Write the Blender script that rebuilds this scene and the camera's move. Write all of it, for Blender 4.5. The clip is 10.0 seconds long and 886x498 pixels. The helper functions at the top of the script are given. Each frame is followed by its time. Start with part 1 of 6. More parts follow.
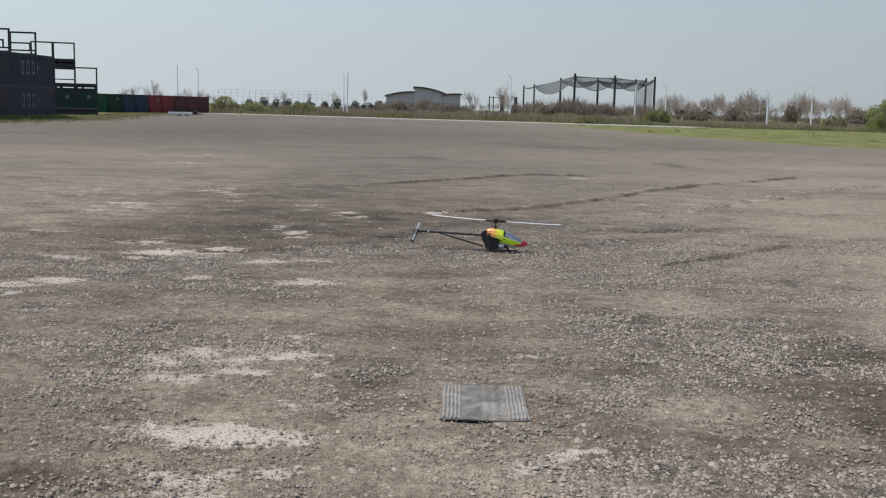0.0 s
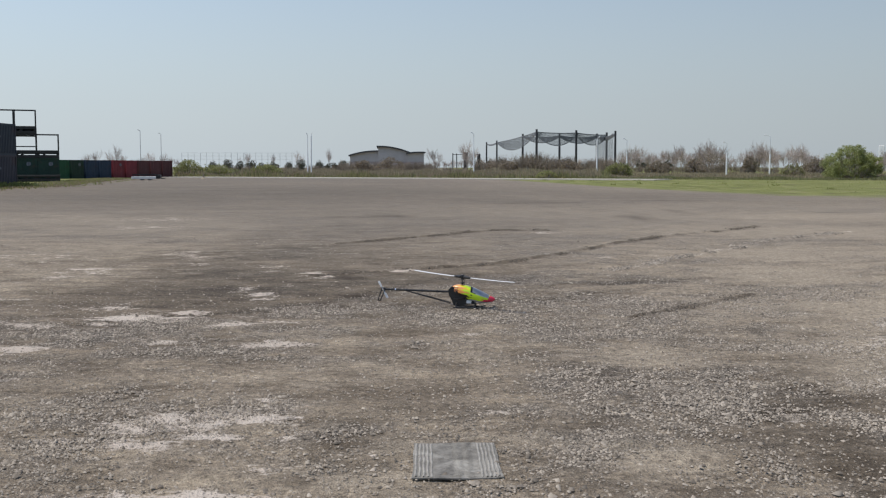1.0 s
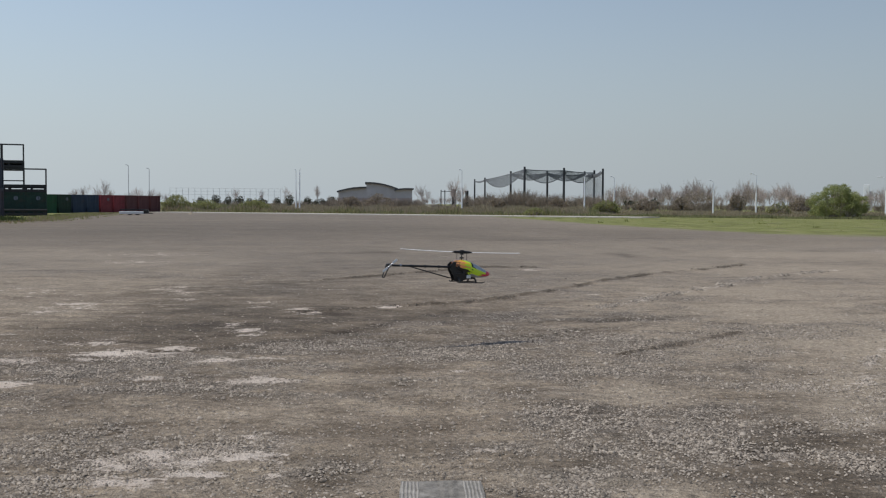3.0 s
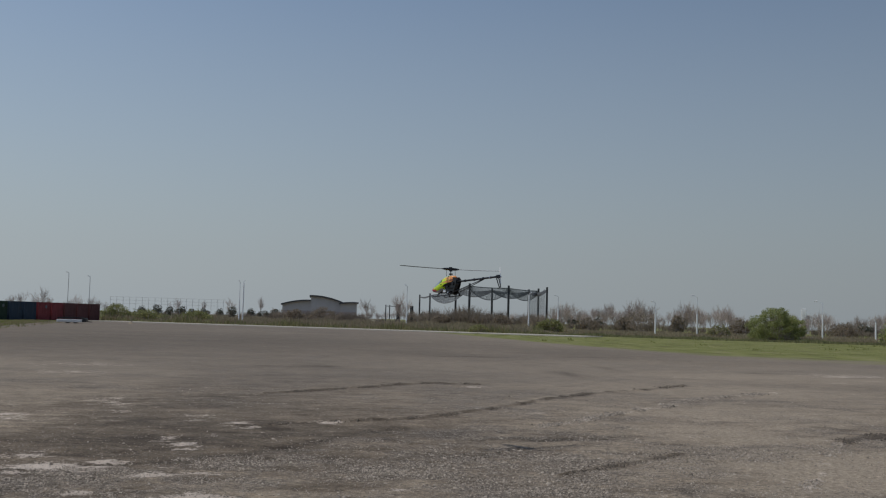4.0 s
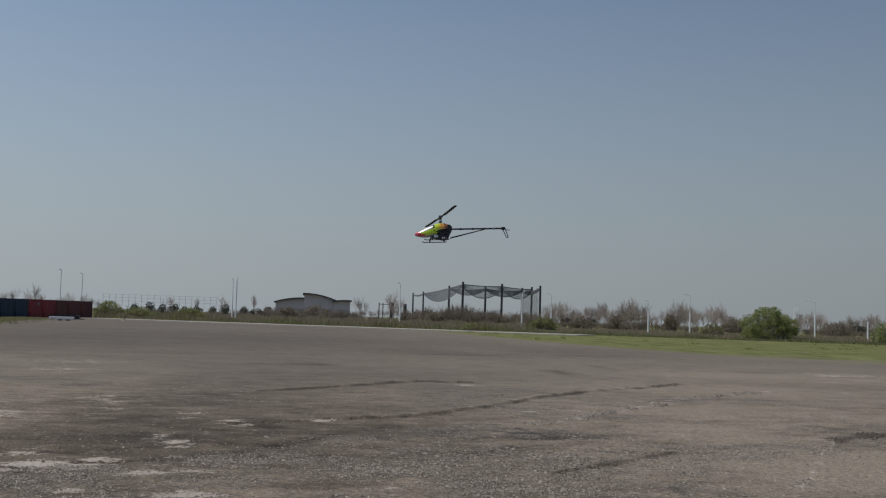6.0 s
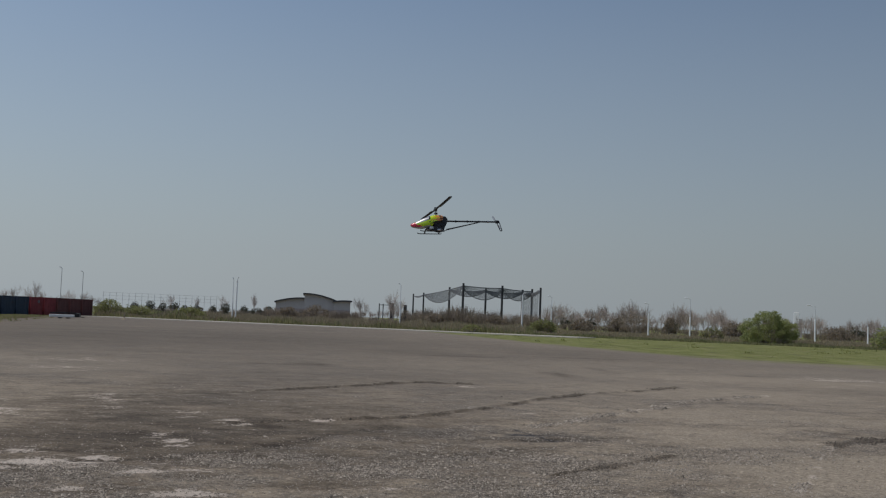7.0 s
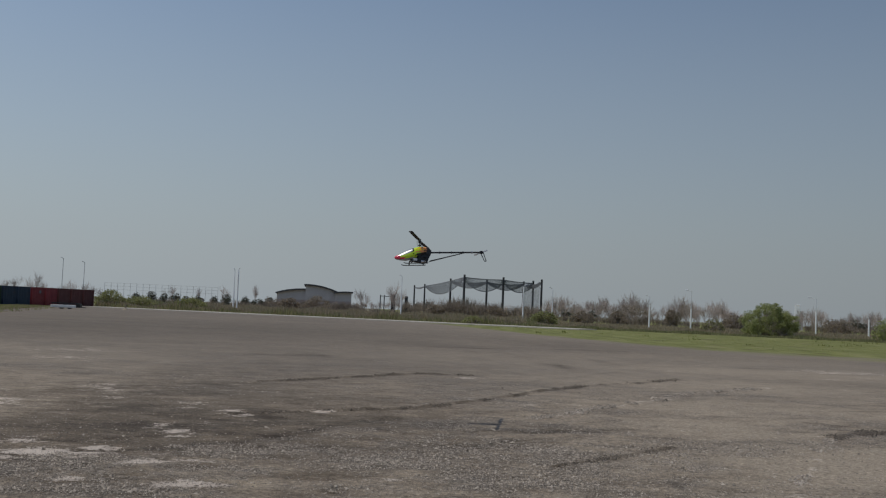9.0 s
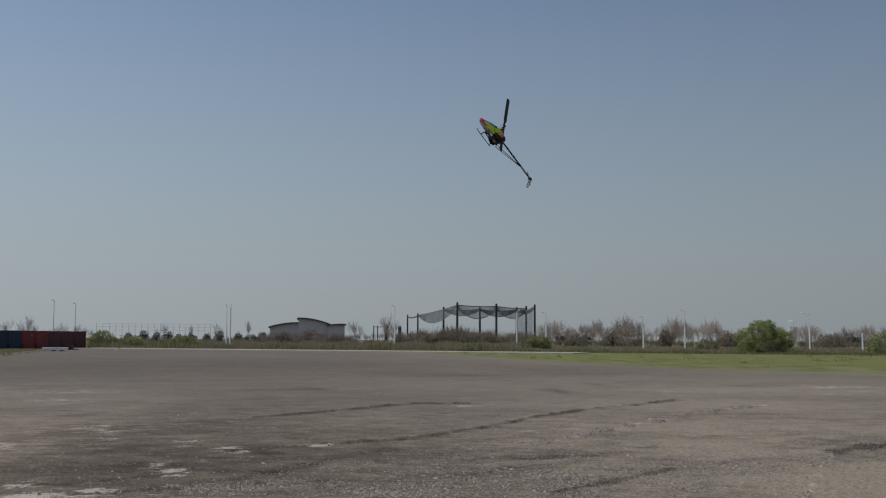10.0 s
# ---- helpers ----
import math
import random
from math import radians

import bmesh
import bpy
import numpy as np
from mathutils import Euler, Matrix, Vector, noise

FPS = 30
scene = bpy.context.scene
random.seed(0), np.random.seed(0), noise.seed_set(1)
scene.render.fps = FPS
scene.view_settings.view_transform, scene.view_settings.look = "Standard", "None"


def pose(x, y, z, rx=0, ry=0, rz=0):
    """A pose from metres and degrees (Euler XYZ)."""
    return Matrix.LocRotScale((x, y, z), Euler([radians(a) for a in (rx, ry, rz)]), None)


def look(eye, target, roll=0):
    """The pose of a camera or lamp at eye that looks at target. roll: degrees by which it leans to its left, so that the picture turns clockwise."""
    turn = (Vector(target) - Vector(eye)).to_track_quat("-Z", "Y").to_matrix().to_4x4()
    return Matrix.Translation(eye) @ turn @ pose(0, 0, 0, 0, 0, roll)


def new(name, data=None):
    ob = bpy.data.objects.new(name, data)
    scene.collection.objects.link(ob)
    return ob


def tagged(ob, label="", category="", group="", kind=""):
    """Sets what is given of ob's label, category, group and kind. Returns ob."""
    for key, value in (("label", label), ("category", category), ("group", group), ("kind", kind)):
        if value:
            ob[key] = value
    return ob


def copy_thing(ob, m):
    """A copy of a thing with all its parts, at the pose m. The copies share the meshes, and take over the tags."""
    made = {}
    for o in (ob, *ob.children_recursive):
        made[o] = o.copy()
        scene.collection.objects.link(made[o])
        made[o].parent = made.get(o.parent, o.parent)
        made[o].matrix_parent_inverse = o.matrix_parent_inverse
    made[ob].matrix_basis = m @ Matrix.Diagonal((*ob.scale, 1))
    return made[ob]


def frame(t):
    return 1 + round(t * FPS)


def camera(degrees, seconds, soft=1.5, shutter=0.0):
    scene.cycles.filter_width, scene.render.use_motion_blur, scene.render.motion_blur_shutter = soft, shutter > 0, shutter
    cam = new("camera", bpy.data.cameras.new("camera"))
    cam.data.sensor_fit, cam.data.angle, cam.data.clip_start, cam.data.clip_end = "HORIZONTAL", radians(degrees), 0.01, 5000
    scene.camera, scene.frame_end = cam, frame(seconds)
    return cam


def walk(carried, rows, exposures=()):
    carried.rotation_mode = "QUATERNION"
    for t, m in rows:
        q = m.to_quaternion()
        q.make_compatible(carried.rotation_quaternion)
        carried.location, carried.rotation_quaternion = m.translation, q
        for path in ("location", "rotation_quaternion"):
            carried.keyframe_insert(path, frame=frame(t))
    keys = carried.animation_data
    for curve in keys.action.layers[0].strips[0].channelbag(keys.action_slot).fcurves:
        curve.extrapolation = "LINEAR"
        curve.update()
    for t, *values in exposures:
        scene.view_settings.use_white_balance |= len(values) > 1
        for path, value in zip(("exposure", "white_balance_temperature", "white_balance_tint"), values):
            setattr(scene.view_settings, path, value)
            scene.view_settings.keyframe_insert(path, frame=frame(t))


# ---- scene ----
# ---- camera ----
cam = camera(46.0, 10.0, 1.2)
EYE = 1.6
walk(cam, [(t, pose(0, 0, EYE, 90 + p, r, y)) for t, y, p, r in [
    (0.0, 1.974, -7.651, -1.346),
    (0.1, 1.547, -7.194, -1.400),
    (0.2, 1.262, -6.798, -1.050),
    (0.3, 1.165, -6.417, -0.650),
    (0.4, 1.138, -6.134, -0.200),
    (0.5, 1.098, -5.844, 0.302),
    (0.6, 0.937, -5.621, 0.321),
    (0.7, 0.730, -5.176, 0.267),
    (0.8, 0.411, -4.905, 0.103),
    (0.9, 0.116, -4.689, 0.070),
    (1.0, -0.000, -4.489, 0.000),
    (1.5, 0.051, -4.484, 0.126),
    (2.0, 0.049, -4.292, 0.073),
    (2.2, -0.044, -4.197, 0.100),
    (3.3, -1.350, 0.205, -0.829),
    (3.4, -1.763, 1.729, -1.020),
    (3.5, -2.343, 2.850, -1.257),
    (3.6, -2.807, 3.462, -1.280),
    (3.7, -3.185, 3.658, -1.249),
    (3.8, -3.439, 3.763, -1.350),
    (3.9, -3.561, 3.869, -1.450),
    (4.0, -3.686, 3.895, -1.578),
    (4.5, -4.077, 3.935, -1.658),
    (5.0, -4.154, 4.075, -1.558),
    (5.5, -4.086, 3.984, -1.664),
    (6.8, -4.053, 3.637, -1.899),
    (7.0, -4.051, 3.876, -2.235),
    (7.2, -4.152, 4.246, -2.505),
    (7.5, -4.133, 4.457, -2.480),
    (7.8, -4.129, 3.735, -2.146),
    (8.0, -4.069, 3.528, -2.043),
    (8.5, -3.959, 3.387, -2.039),
    (9.0, -3.994, 3.404, -2.391),
    (9.5, -4.147, 3.673, -2.462),
    (9.6, -4.216, 3.754, -2.167),
    (9.7, -4.248, 3.942, -1.983),
    (9.8, -4.232, 4.253, -1.400),
    (9.9, -4.251, 4.544, -0.918),
    (10.0, -4.325, 4.972, -0.306),
]], exposures=[(0.0, -0.10), (2.2, -0.11), (2.8, -0.22), (3.3, -0.42), (3.6, -0.62), (4.2, -0.80), (10.0, -0.80)])

# ---- light ----
SUN = Vector((-0.49, -0.05, 1.0)).normalized()
world = bpy.data.worlds.new("hazy_sky")
scene.world = world
world.use_nodes = True
wn, wl = world.node_tree.nodes, world.node_tree.links
sky = wn.new("ShaderNodeTexSky")
sky.sky_type = "NISHITA"
sky.sun_disc = False
sky.sun_elevation = math.asin(SUN.z)
sky.sun_rotation = math.atan2(SUN.x, SUN.y)
sky.air_density, sky.dust_density, sky.ozone_density, sky.altitude = 1.0, 0.8, 1.5, 10
# low haze veils the sky towards the horizon, all the way round
where, split = wn.new("ShaderNodeTexCoord"), wn.new("ShaderNodeSeparateXYZ")
veil, blend = wn.new("ShaderNodeValToRGB"), wn.new("ShaderNodeMix")
blend.data_type = "RGBA"
wl.new(where.outputs["Generated"], split.inputs["Vector"])
wl.new(split.outputs["Z"], veil.inputs["Fac"])
for k, v in ((0.0, 0.95), (0.06, 0.86), (0.16, 0.55), (0.32, 0.16), (0.6, 0.0)):
    e = veil.color_ramp.elements[0] if k == 0 else veil.color_ramp.elements.new(k)
    e.position, e.color = k, (v, v, v, 1)
veil.color_ramp.elements.remove(veil.color_ramp.elements[-1])
wl.new(veil.outputs["Color"], blend.inputs[0])
wl.new(sky.outputs["Color"], blend.inputs[6])
blend.inputs[7].default_value = (3.42, 3.86, 4.20, 1)
# the haze scatters more light on the sun's side
lean, glow = wn.new("ShaderNodeMath"), wn.new("ShaderNodeVectorMath")
lean.operation, glow.operation = "MULTIPLY_ADD", "SCALE"
wl.new(split.outputs["X"], lean.inputs[0])
lean.inputs[1].default_value, lean.inputs[2].default_value = -0.38, 1.06
wl.new(blend.outputs[2], glow.inputs[0])
wl.new(lean.outputs[0], glow.inputs["Scale"])
wl.new(glow.outputs[0], wn["Background"].inputs["Color"])
wn["Background"].inputs["Strength"].default_value = 0.14
lamp = bpy.data.lights.new("sun", "SUN")
lamp.energy, lamp.angle, lamp.color = 3.1, radians(0.7), (1.0, 0.93, 0.82)
sun = new("sun", lamp)
sun.matrix_world = look(SUN * 60, (0, 0, 0))


# ---- materials ----
def links_of(m):
    return m.node_tree.nodes, m.node_tree.links


def noise_at(m, scale, detail=4.0, rough=0.6, space="Object", stretch=(1, 1, 1)):
    n, l = links_of(m)
    co, mp, tx = n.new("ShaderNodeTexCoord"), n.new("ShaderNodeMapping"), n.new("ShaderNodeTexNoise")
    mp.inputs["Scale"].default_value = stretch
    tx.inputs["Scale"].default_value, tx.inputs["Detail"].default_value, tx.inputs["Roughness"].default_value = scale, detail, rough
    l.new(co.outputs[space], mp.inputs["Vector"])
    l.new(mp.outputs["Vector"], tx.inputs["Vector"])
    return tx.outputs["Fac"]


def ramp(m, fac, stops):
    n, l = links_of(m)
    r = n.new("ShaderNodeValToRGB")
    while len(r.color_ramp.elements) < len(stops):
        r.color_ramp.elements.new(0.5)
    for e, (p, c) in zip(r.color_ramp.elements, stops):
        e.position, e.color = p, (c[0], c[1], c[2], 1) if isinstance(c, tuple) else (c, c, c, 1)
    l.new(fac, r.inputs["Fac"])
    return r.outputs["Color"]


def mix(m, fac, a, b, how="MIX"):
    n, l = links_of(m)
    x = n.new("ShaderNodeMix")
    x.data_type, x.blend_type = "RGBA", how
    for sock, v in ((x.inputs[0], fac), (x.inputs[6], a), (x.inputs[7], b)):
        if isinstance(v, (int, float)):
            sock.default_value = v if sock.type == "VALUE" else (v, v, v, 1)
        elif isinstance(v, tuple):
            sock.default_value = (*v, 1)
        else:
            l.new(v, sock)
    return x.outputs[2]


def attribute(m, name):
    n, _ = links_of(m)
    a = n.new("ShaderNodeAttribute")
    a.attribute_name = name
    return a.outputs["Fac"]


def math_node(m, op, a, b=0.0, clamp=False):
    n, l = links_of(m)
    x = n.new("ShaderNodeMath")
    x.operation, x.use_clamp = op, clamp
    for sock, v in ((x.inputs[0], a), (x.inputs[1], b)):
        if isinstance(v, (int, float)):
            sock.default_value = v
        else:
            l.new(v, sock)
    return x.outputs[0]


def surface(name, a, b, scale=6.0, rough=0.6, metal=0.0, bump=0.0, grain=0.0, vary=0.0, coat=0.0, stretch=(1, 1, 1), stain=None):
    """Two colours mixed by noise at two scales, with relief, and a change of tone from object to object."""
    m = bpy.data.materials.new(name)
    m.use_nodes = True
    n, l = links_of(m)
    p = n["Principled BSDF"]
    big = noise_at(m, scale, 5, 0.62, stretch=stretch)
    fine = noise_at(m, scale * (grain or 9.0), 3, 0.7, stretch=stretch)
    fac = math_node(m, "ADD", math_node(m, "MULTIPLY", big, 0.7), math_node(m, "MULTIPLY", fine, 0.3))
    col = ramp(m, fac, [(0.36, a), (0.64, b)])
    if stain:
        spots = ramp(m, noise_at(m, scale * 0.35, 6, 0.7), [(0.52, 0.0), (0.66, 1.0)])
        col = mix(m, spots, col, stain)
    if vary:
        for kind in ("Random",):
            info = n.new("ShaderNodeObjectInfo")
            k = math_node(m, "ADD", math_node(m, "MULTIPLY", info.outputs[kind], vary), 1.0 - vary / 2)
            comb = n.new("ShaderNodeCombineColor")
            for s in comb.inputs:
                l.new(k, s)
            col = mix(m, 1.0, col, comb.outputs["Color"], "MULTIPLY")
    l.new(col, p.inputs["Base Color"])
    p.inputs["Roughness"].default_value, p.inputs["Metallic"].default_value = rough, metal
    p.inputs["Coat Weight"].default_value = coat
    p.inputs["Coat Roughness"].default_value = 0.22
    if bump:
        bn = n.new("ShaderNodeBump")
        bn.inputs["Strength"].default_value, bn.inputs["Distance"].default_value = 0.6, bump
        l.new(fine, bn.inputs["Height"])
        l.new(bn.outputs["Normal"], p.inputs["Normal"])
    return m


def leafy(name, a, b, rough=0.7, through_light=0.5):
    """Leaves or dry stalks: each island has its own tone, a little light passes through."""
    m = bpy.data.materials.new(name)
    m.use_nodes = True
    n, l = links_of(m)
    p = n["Principled BSDF"]
    geo = n.new("ShaderNodeNewGeometry")
    k = math_node(m, "ADD", math_node(m, "MULTIPLY", geo.outputs["Random Per Island"], 0.6), math_node(m, "MULTIPLY", noise_at(m, 0.35, 3), 0.4))
    tone = ramp(m, k, [(0.15, a), (0.85, b)])
    l.new(tone, p.inputs["Base Color"])
    p.inputs["Roughness"].default_value = rough
    if through_light:
        tr, both = n.new("ShaderNodeBsdfTranslucent"), n.new("ShaderNodeMixShader")
        both.inputs["Fac"].default_value = through_light
        l.new(tone, tr.inputs["Color"])
        l.new(p.outputs["BSDF"], both.inputs[1])
        l.new(tr.outputs["BSDF"], both.inputs[2])
        l.new(both.outputs["Shader"], n["Material Output"].inputs["Surface"])
    return m


def ground_material():
    """Worn asphalt: beds of loose grit, smooth brown dirt, pale dust, damp stains and, by a painted mask, turf."""
    m = bpy.data.materials.new("worn_asphalt")
    m.use_nodes = True
    n, l = links_of(m)
    p = n["Principled BSDF"]
    patch = noise_at(m, 3.2, 7, 0.72, stretch=(0.7, 1.1, 1))
    mid = noise_at(m, 0.8, 8, 0.74, stretch=(0.8, 1.0, 1))
    grit = noise_at(m, 46.0, 3, 0.7)
    fine = noise_at(m, 150.0, 2, 0.6)
    cells = n.new("ShaderNodeTexVoronoi")
    co = n.new("ShaderNodeTexCoord")
    l.new(co.outputs["Object"], cells.inputs["Vector"])
    cells.inputs["Scale"].default_value = 62.0
    stone_tone = n.new("ShaderNodeSeparateColor")
    l.new(cells.outputs["Color"], stone_tone.inputs["Color"])
    # smooth dirt
    t1 = math_node(m, "ADD", math_node(m, "MULTIPLY", attribute(m, "tone"), 0.55), math_node(m, "MULTIPLY", mid, 0.45))
    dirt = ramp(m, t1, [(0.28, (0.092, 0.073, 0.052)), (0.42, (0.156, 0.124, 0.088)), (0.56, (0.216, 0.173, 0.124)), (0.72, (0.306, 0.251, 0.184))])
    dirt = mix(m, math_node(m, "MULTIPLY", ramp(m, patch, [(0.50, 0.0), (0.68, 1.0)]), 0.60), dirt, (0.315, 0.266, 0.210))
    dirt = mix(m, ramp(m, fine, [(0.35, 0.35), (0.55, 0.0)]), dirt, (0.105, 0.088, 0.072))
    dirt = mix(m, ramp(m, grit, [(0.30, 0.75), (0.48, 0.0)]), dirt, (0.092, 0.075, 0.059))
    dirt = mix(m, math_node(m, "MULTIPLY", ramp(m, grit, [(0.56, 0.0), (0.70, 0.55)]), math_node(m, "SUBTRACT", 1.0, attribute(m, "swept"))), dirt, (0.335, 0.295, 0.245))
    # beds of grit
    bed = ramp(m, stone_tone.outputs["Red"], [(0.0, (0.130, 0.108, 0.085)), (0.5, (0.270, 0.232, 0.190)), (1.0, (0.480, 0.430, 0.365))])
    # shade between the stones, darkened into their colour
    gap_shade = ramp(m, cells.outputs["Distance"], [(0.28, 1.0), (0.66, 0.50)])
    bed = mix(m, 1.0, bed, gap_shade, "MULTIPLY")
    coarse = n.new("ShaderNodeTexVoronoi")
    coarse.inputs["Scale"].default_value = 21.0
    l.new(co.outputs["Object"], coarse.inputs["Vector"])
    ctone = n.new("ShaderNodeSeparateColor")
    l.new(coarse.outputs["Color"], ctone.inputs["Color"])
    lumps = ramp(m, ctone.outputs["Green"], [(0.0, 0.50), (0.55, 1.0), (1.0, 1.60)])
    dirt = mix(m, 0.22, dirt, mix(m, 1.0, dirt, lumps, "MULTIPLY"))
    bed = mix(m, 0.6, bed, mix(m, 1.0, bed, lumps, "MULTIPLY"))
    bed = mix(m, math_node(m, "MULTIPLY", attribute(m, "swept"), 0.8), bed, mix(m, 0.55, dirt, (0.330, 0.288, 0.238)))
    lay = math_node(m, "ADD", attribute(m, "grit"), math_node(m, "MULTIPLY", math_node(m, "SUBTRACT", grit, 0.5), 1.2))
    lay = math_node(m, "ADD", lay, math_node(m, "MULTIPLY", math_node(m, "SUBTRACT", patch, 0.5), 0.9))
    gritty = math_node(m, "MULTIPLY", ramp(m, lay, [(0.25, 0.0), (0.95, 1.0)]), 0.85)
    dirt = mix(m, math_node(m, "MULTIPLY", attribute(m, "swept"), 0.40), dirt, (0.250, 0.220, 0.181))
    col = mix(m, gritty, dirt, bed)
    # trodden-in dirt, darker and paler by the pace
    tread = noise_at(m, 1.7, 7, 0.66, stretch=(0.75, 1.15, 1))
    worn = mix(m, 1.0, col, ramp(m, tread, [(0.36, (0.60, 0.575, 0.55)), (0.47, (0.90, 0.89, 0.88)), (0.54, (1.0, 1.0, 1.0)), (0.66, (1.34, 1.32, 1.28))]), "MULTIPLY")
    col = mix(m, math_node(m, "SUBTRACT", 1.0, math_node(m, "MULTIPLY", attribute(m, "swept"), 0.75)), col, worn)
    # beds of pale tan silt
    silt = ramp(m, math_node(m, "ADD", attribute(m, "tan"), math_node(m, "MULTIPLY", math_node(m, "SUBTRACT", patch, 0.5), 1.6)), [(0.34, 0.0), (0.75, 0.82)])
    col = mix(m, silt, col, mix(m, ramp(m, grit, [(0.36, 0.5), (0.5, 0.0)]), (0.370, 0.309, 0.233), (0.17, 0.141, 0.109)))
    # lumps the size of a fist, relief shading in colour: pale crowns, dark hollows
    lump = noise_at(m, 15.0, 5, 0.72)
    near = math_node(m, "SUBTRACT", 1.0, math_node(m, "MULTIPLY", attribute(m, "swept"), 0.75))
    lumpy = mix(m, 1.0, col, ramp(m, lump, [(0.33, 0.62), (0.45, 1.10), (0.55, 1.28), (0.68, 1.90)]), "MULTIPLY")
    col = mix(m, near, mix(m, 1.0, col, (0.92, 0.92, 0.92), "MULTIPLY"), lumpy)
    # damp and oily stains, and the ruts' shadow lines painted in with them
    grime_and_rut_shade = math_node(m, "MULTIPLY", attribute(m, "stain"), ramp(m, patch, [(0.34, 1.0), (0.68, 0.5)]))
    col = mix(m, math_node(m, "MULTIPLY", grime_and_rut_shade, 1.0), col, mix(m, 1.0, col, (0.36, 0.345, 0.33), "MULTIPLY"))
    # chalky dust, broken by the grit
    d = math_node(m, "ADD", attribute(m, "dust"), math_node(m, "MULTIPLY", math_node(m, "SUBTRACT", patch, 0.5), 2.4))
    d = math_node(m, "ADD", d, math_node(m, "MULTIPLY", math_node(m, "SUBTRACT", grit, 0.5), 0.55))
    d = math_node(m, "ADD", d, math_node(m, "MULTIPLY", math_node(m, "SUBTRACT", lump, 0.5), 1.5))
    chalk = ramp(m, d, [(0.46, 0.0), (0.54, 0.55), (0.72, 0.97)])
    col = mix(m, chalk, col, mix(m, ramp(m, mid, [(0.40, 0.0), (0.62, 1.0)]), (0.60, 0.510, 0.425), (0.72, 0.625, 0.530)))
    turf = ramp(m, noise_at(m, 0.34, 7, 0.72, stretch=(1.5, 0.45, 1)), [(0.32, (0.120, 0.110, 0.052)), (0.43, (0.162, 0.172, 0.052)), (0.54, (0.212, 0.225, 0.070)), (0.63, (0.255, 0.240, 0.11)), (0.71, (0.30, 0.26, 0.16))])
    edge = math_node(m, "ADD", attribute(m, "turf"), math_node(m, "MULTIPLY", math_node(m, "SUBTRACT", noise_at(m, 0.35, 6, 0.72, stretch=(0.5, 1, 1)), 0.5), 1.6))
    col = mix(m, ramp(m, edge, [(0.40, 0.0), (0.90, 1.0)]), col, turf)
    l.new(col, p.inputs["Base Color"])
    p.inputs["Roughness"].default_value = 0.92
    p.inputs["Specular IOR Level"].default_value = 0.25
    b1, b2, b3 = n.new("ShaderNodeBump"), n.new("ShaderNodeBump"), n.new("ShaderNodeBump")
    b3.inputs["Distance"].default_value = 0.055
    l.new(math_node(m, "MULTIPLY", near, 0.85), b3.inputs["Strength"])
    l.new(lump, b3.inputs["Height"])
    l.new(b3.outputs["Normal"], b2.inputs["Normal"])
    b1.inputs["Distance"].default_value = 0.026
    l.new(math_node(m, "ADD", math_node(m, "MULTIPLY", gritty, 0.65), 0.35), b1.inputs["Strength"])
    b2.inputs["Strength"].default_value, b2.inputs["Distance"].default_value = 0.6, 0.045
    l.new(math_node(m, "SUBTRACT", math_node(m, "MULTIPLY", grit, 0.6), cells.outputs["Distance"]), b1.inputs["Height"])
    l.new(patch, b2.inputs["Height"])
    l.new(b2.outputs["Normal"], b1.inputs["Normal"])
    l.new(b1.outputs["Normal"], p.inputs["Normal"])
    return m


ASPHALT = ground_material()
GRAVEL = leafy("loose_gravel", (0.115, 0.097, 0.077), (0.50, 0.436, 0.360), 0.9, 0.0)
CLOD = leafy("dark_clods", (0.060, 0.049, 0.039), (0.17, 0.142, 0.112), 0.95, 0.0)
CONCRETE = surface("pale_concrete", (0.37, 0.342, 0.288), (0.50, 0.465, 0.395), 0.6, 0.9, bump=0.01)
RUBBER = surface("grey_rubber", (0.115, 0.106, 0.092), (0.30, 0.282, 0.248), 9, 0.9, bump=0.002, stain=(0.40, 0.38, 0.34))
RUBBER_RIB = surface("scuffed_rubber_ribs", (0.19, 0.178, 0.155), (0.42, 0.395, 0.35), 14, 0.9, bump=0.002)
SCRUB = leafy("dry_scrub", (0.27, 0.215, 0.138), (0.47, 0.385, 0.258))
WEEDS = leafy("green_weeds", (0.175, 0.175, 0.078), (0.35, 0.33, 0.16))
TURF = leafy("turf_blades", (0.22, 0.245, 0.060), (0.36, 0.36, 0.13))
THICKET = leafy("brown_thicket", (0.22, 0.180, 0.135), (0.38, 0.315, 0.230))
TWIGS = surface("brown_twigs", (0.195, 0.158, 0.122), (0.29, 0.238, 0.185), 2, 0.9, vary=0.4)
SPRING = leafy("spring_leaves", (0.25, 0.285, 0.105), (0.45, 0.465, 0.205), through_light=0.55)
YOUNG = leafy("young_green_leaves", (0.21, 0.225, 0.085), (0.38, 0.375, 0.165))
# bark lightened to carry the haze over the far trees
BARK = surface("grey_brown_bark", (0.34, 0.282, 0.25), (0.47, 0.395, 0.355), 3, 0.9, vary=0.35)
# evergreen lightened likewise, distance haze mixed into its colour
NEEDLES = leafy("dark_evergreen", (0.075, 0.078, 0.060), (0.165, 0.165, 0.120))
STEEL_BLACK = surface("black_painted_steel", (0.010, 0.010, 0.012), (0.026, 0.025, 0.026), 2, 0.55, bump=0.002)
POST_BLACK = surface("dark_post", (0.020, 0.020, 0.024), (0.040, 0.040, 0.046), 1, 0.6)
NETTING = surface("grey_netting", (0.14, 0.145, 0.155), (0.19, 0.195, 0.205), 1, 0.8)
WHITE_PAINT = surface("white_paint", (0.85, 0.85, 0.85), (0.91, 0.91, 0.90), 1.5, 0.45)
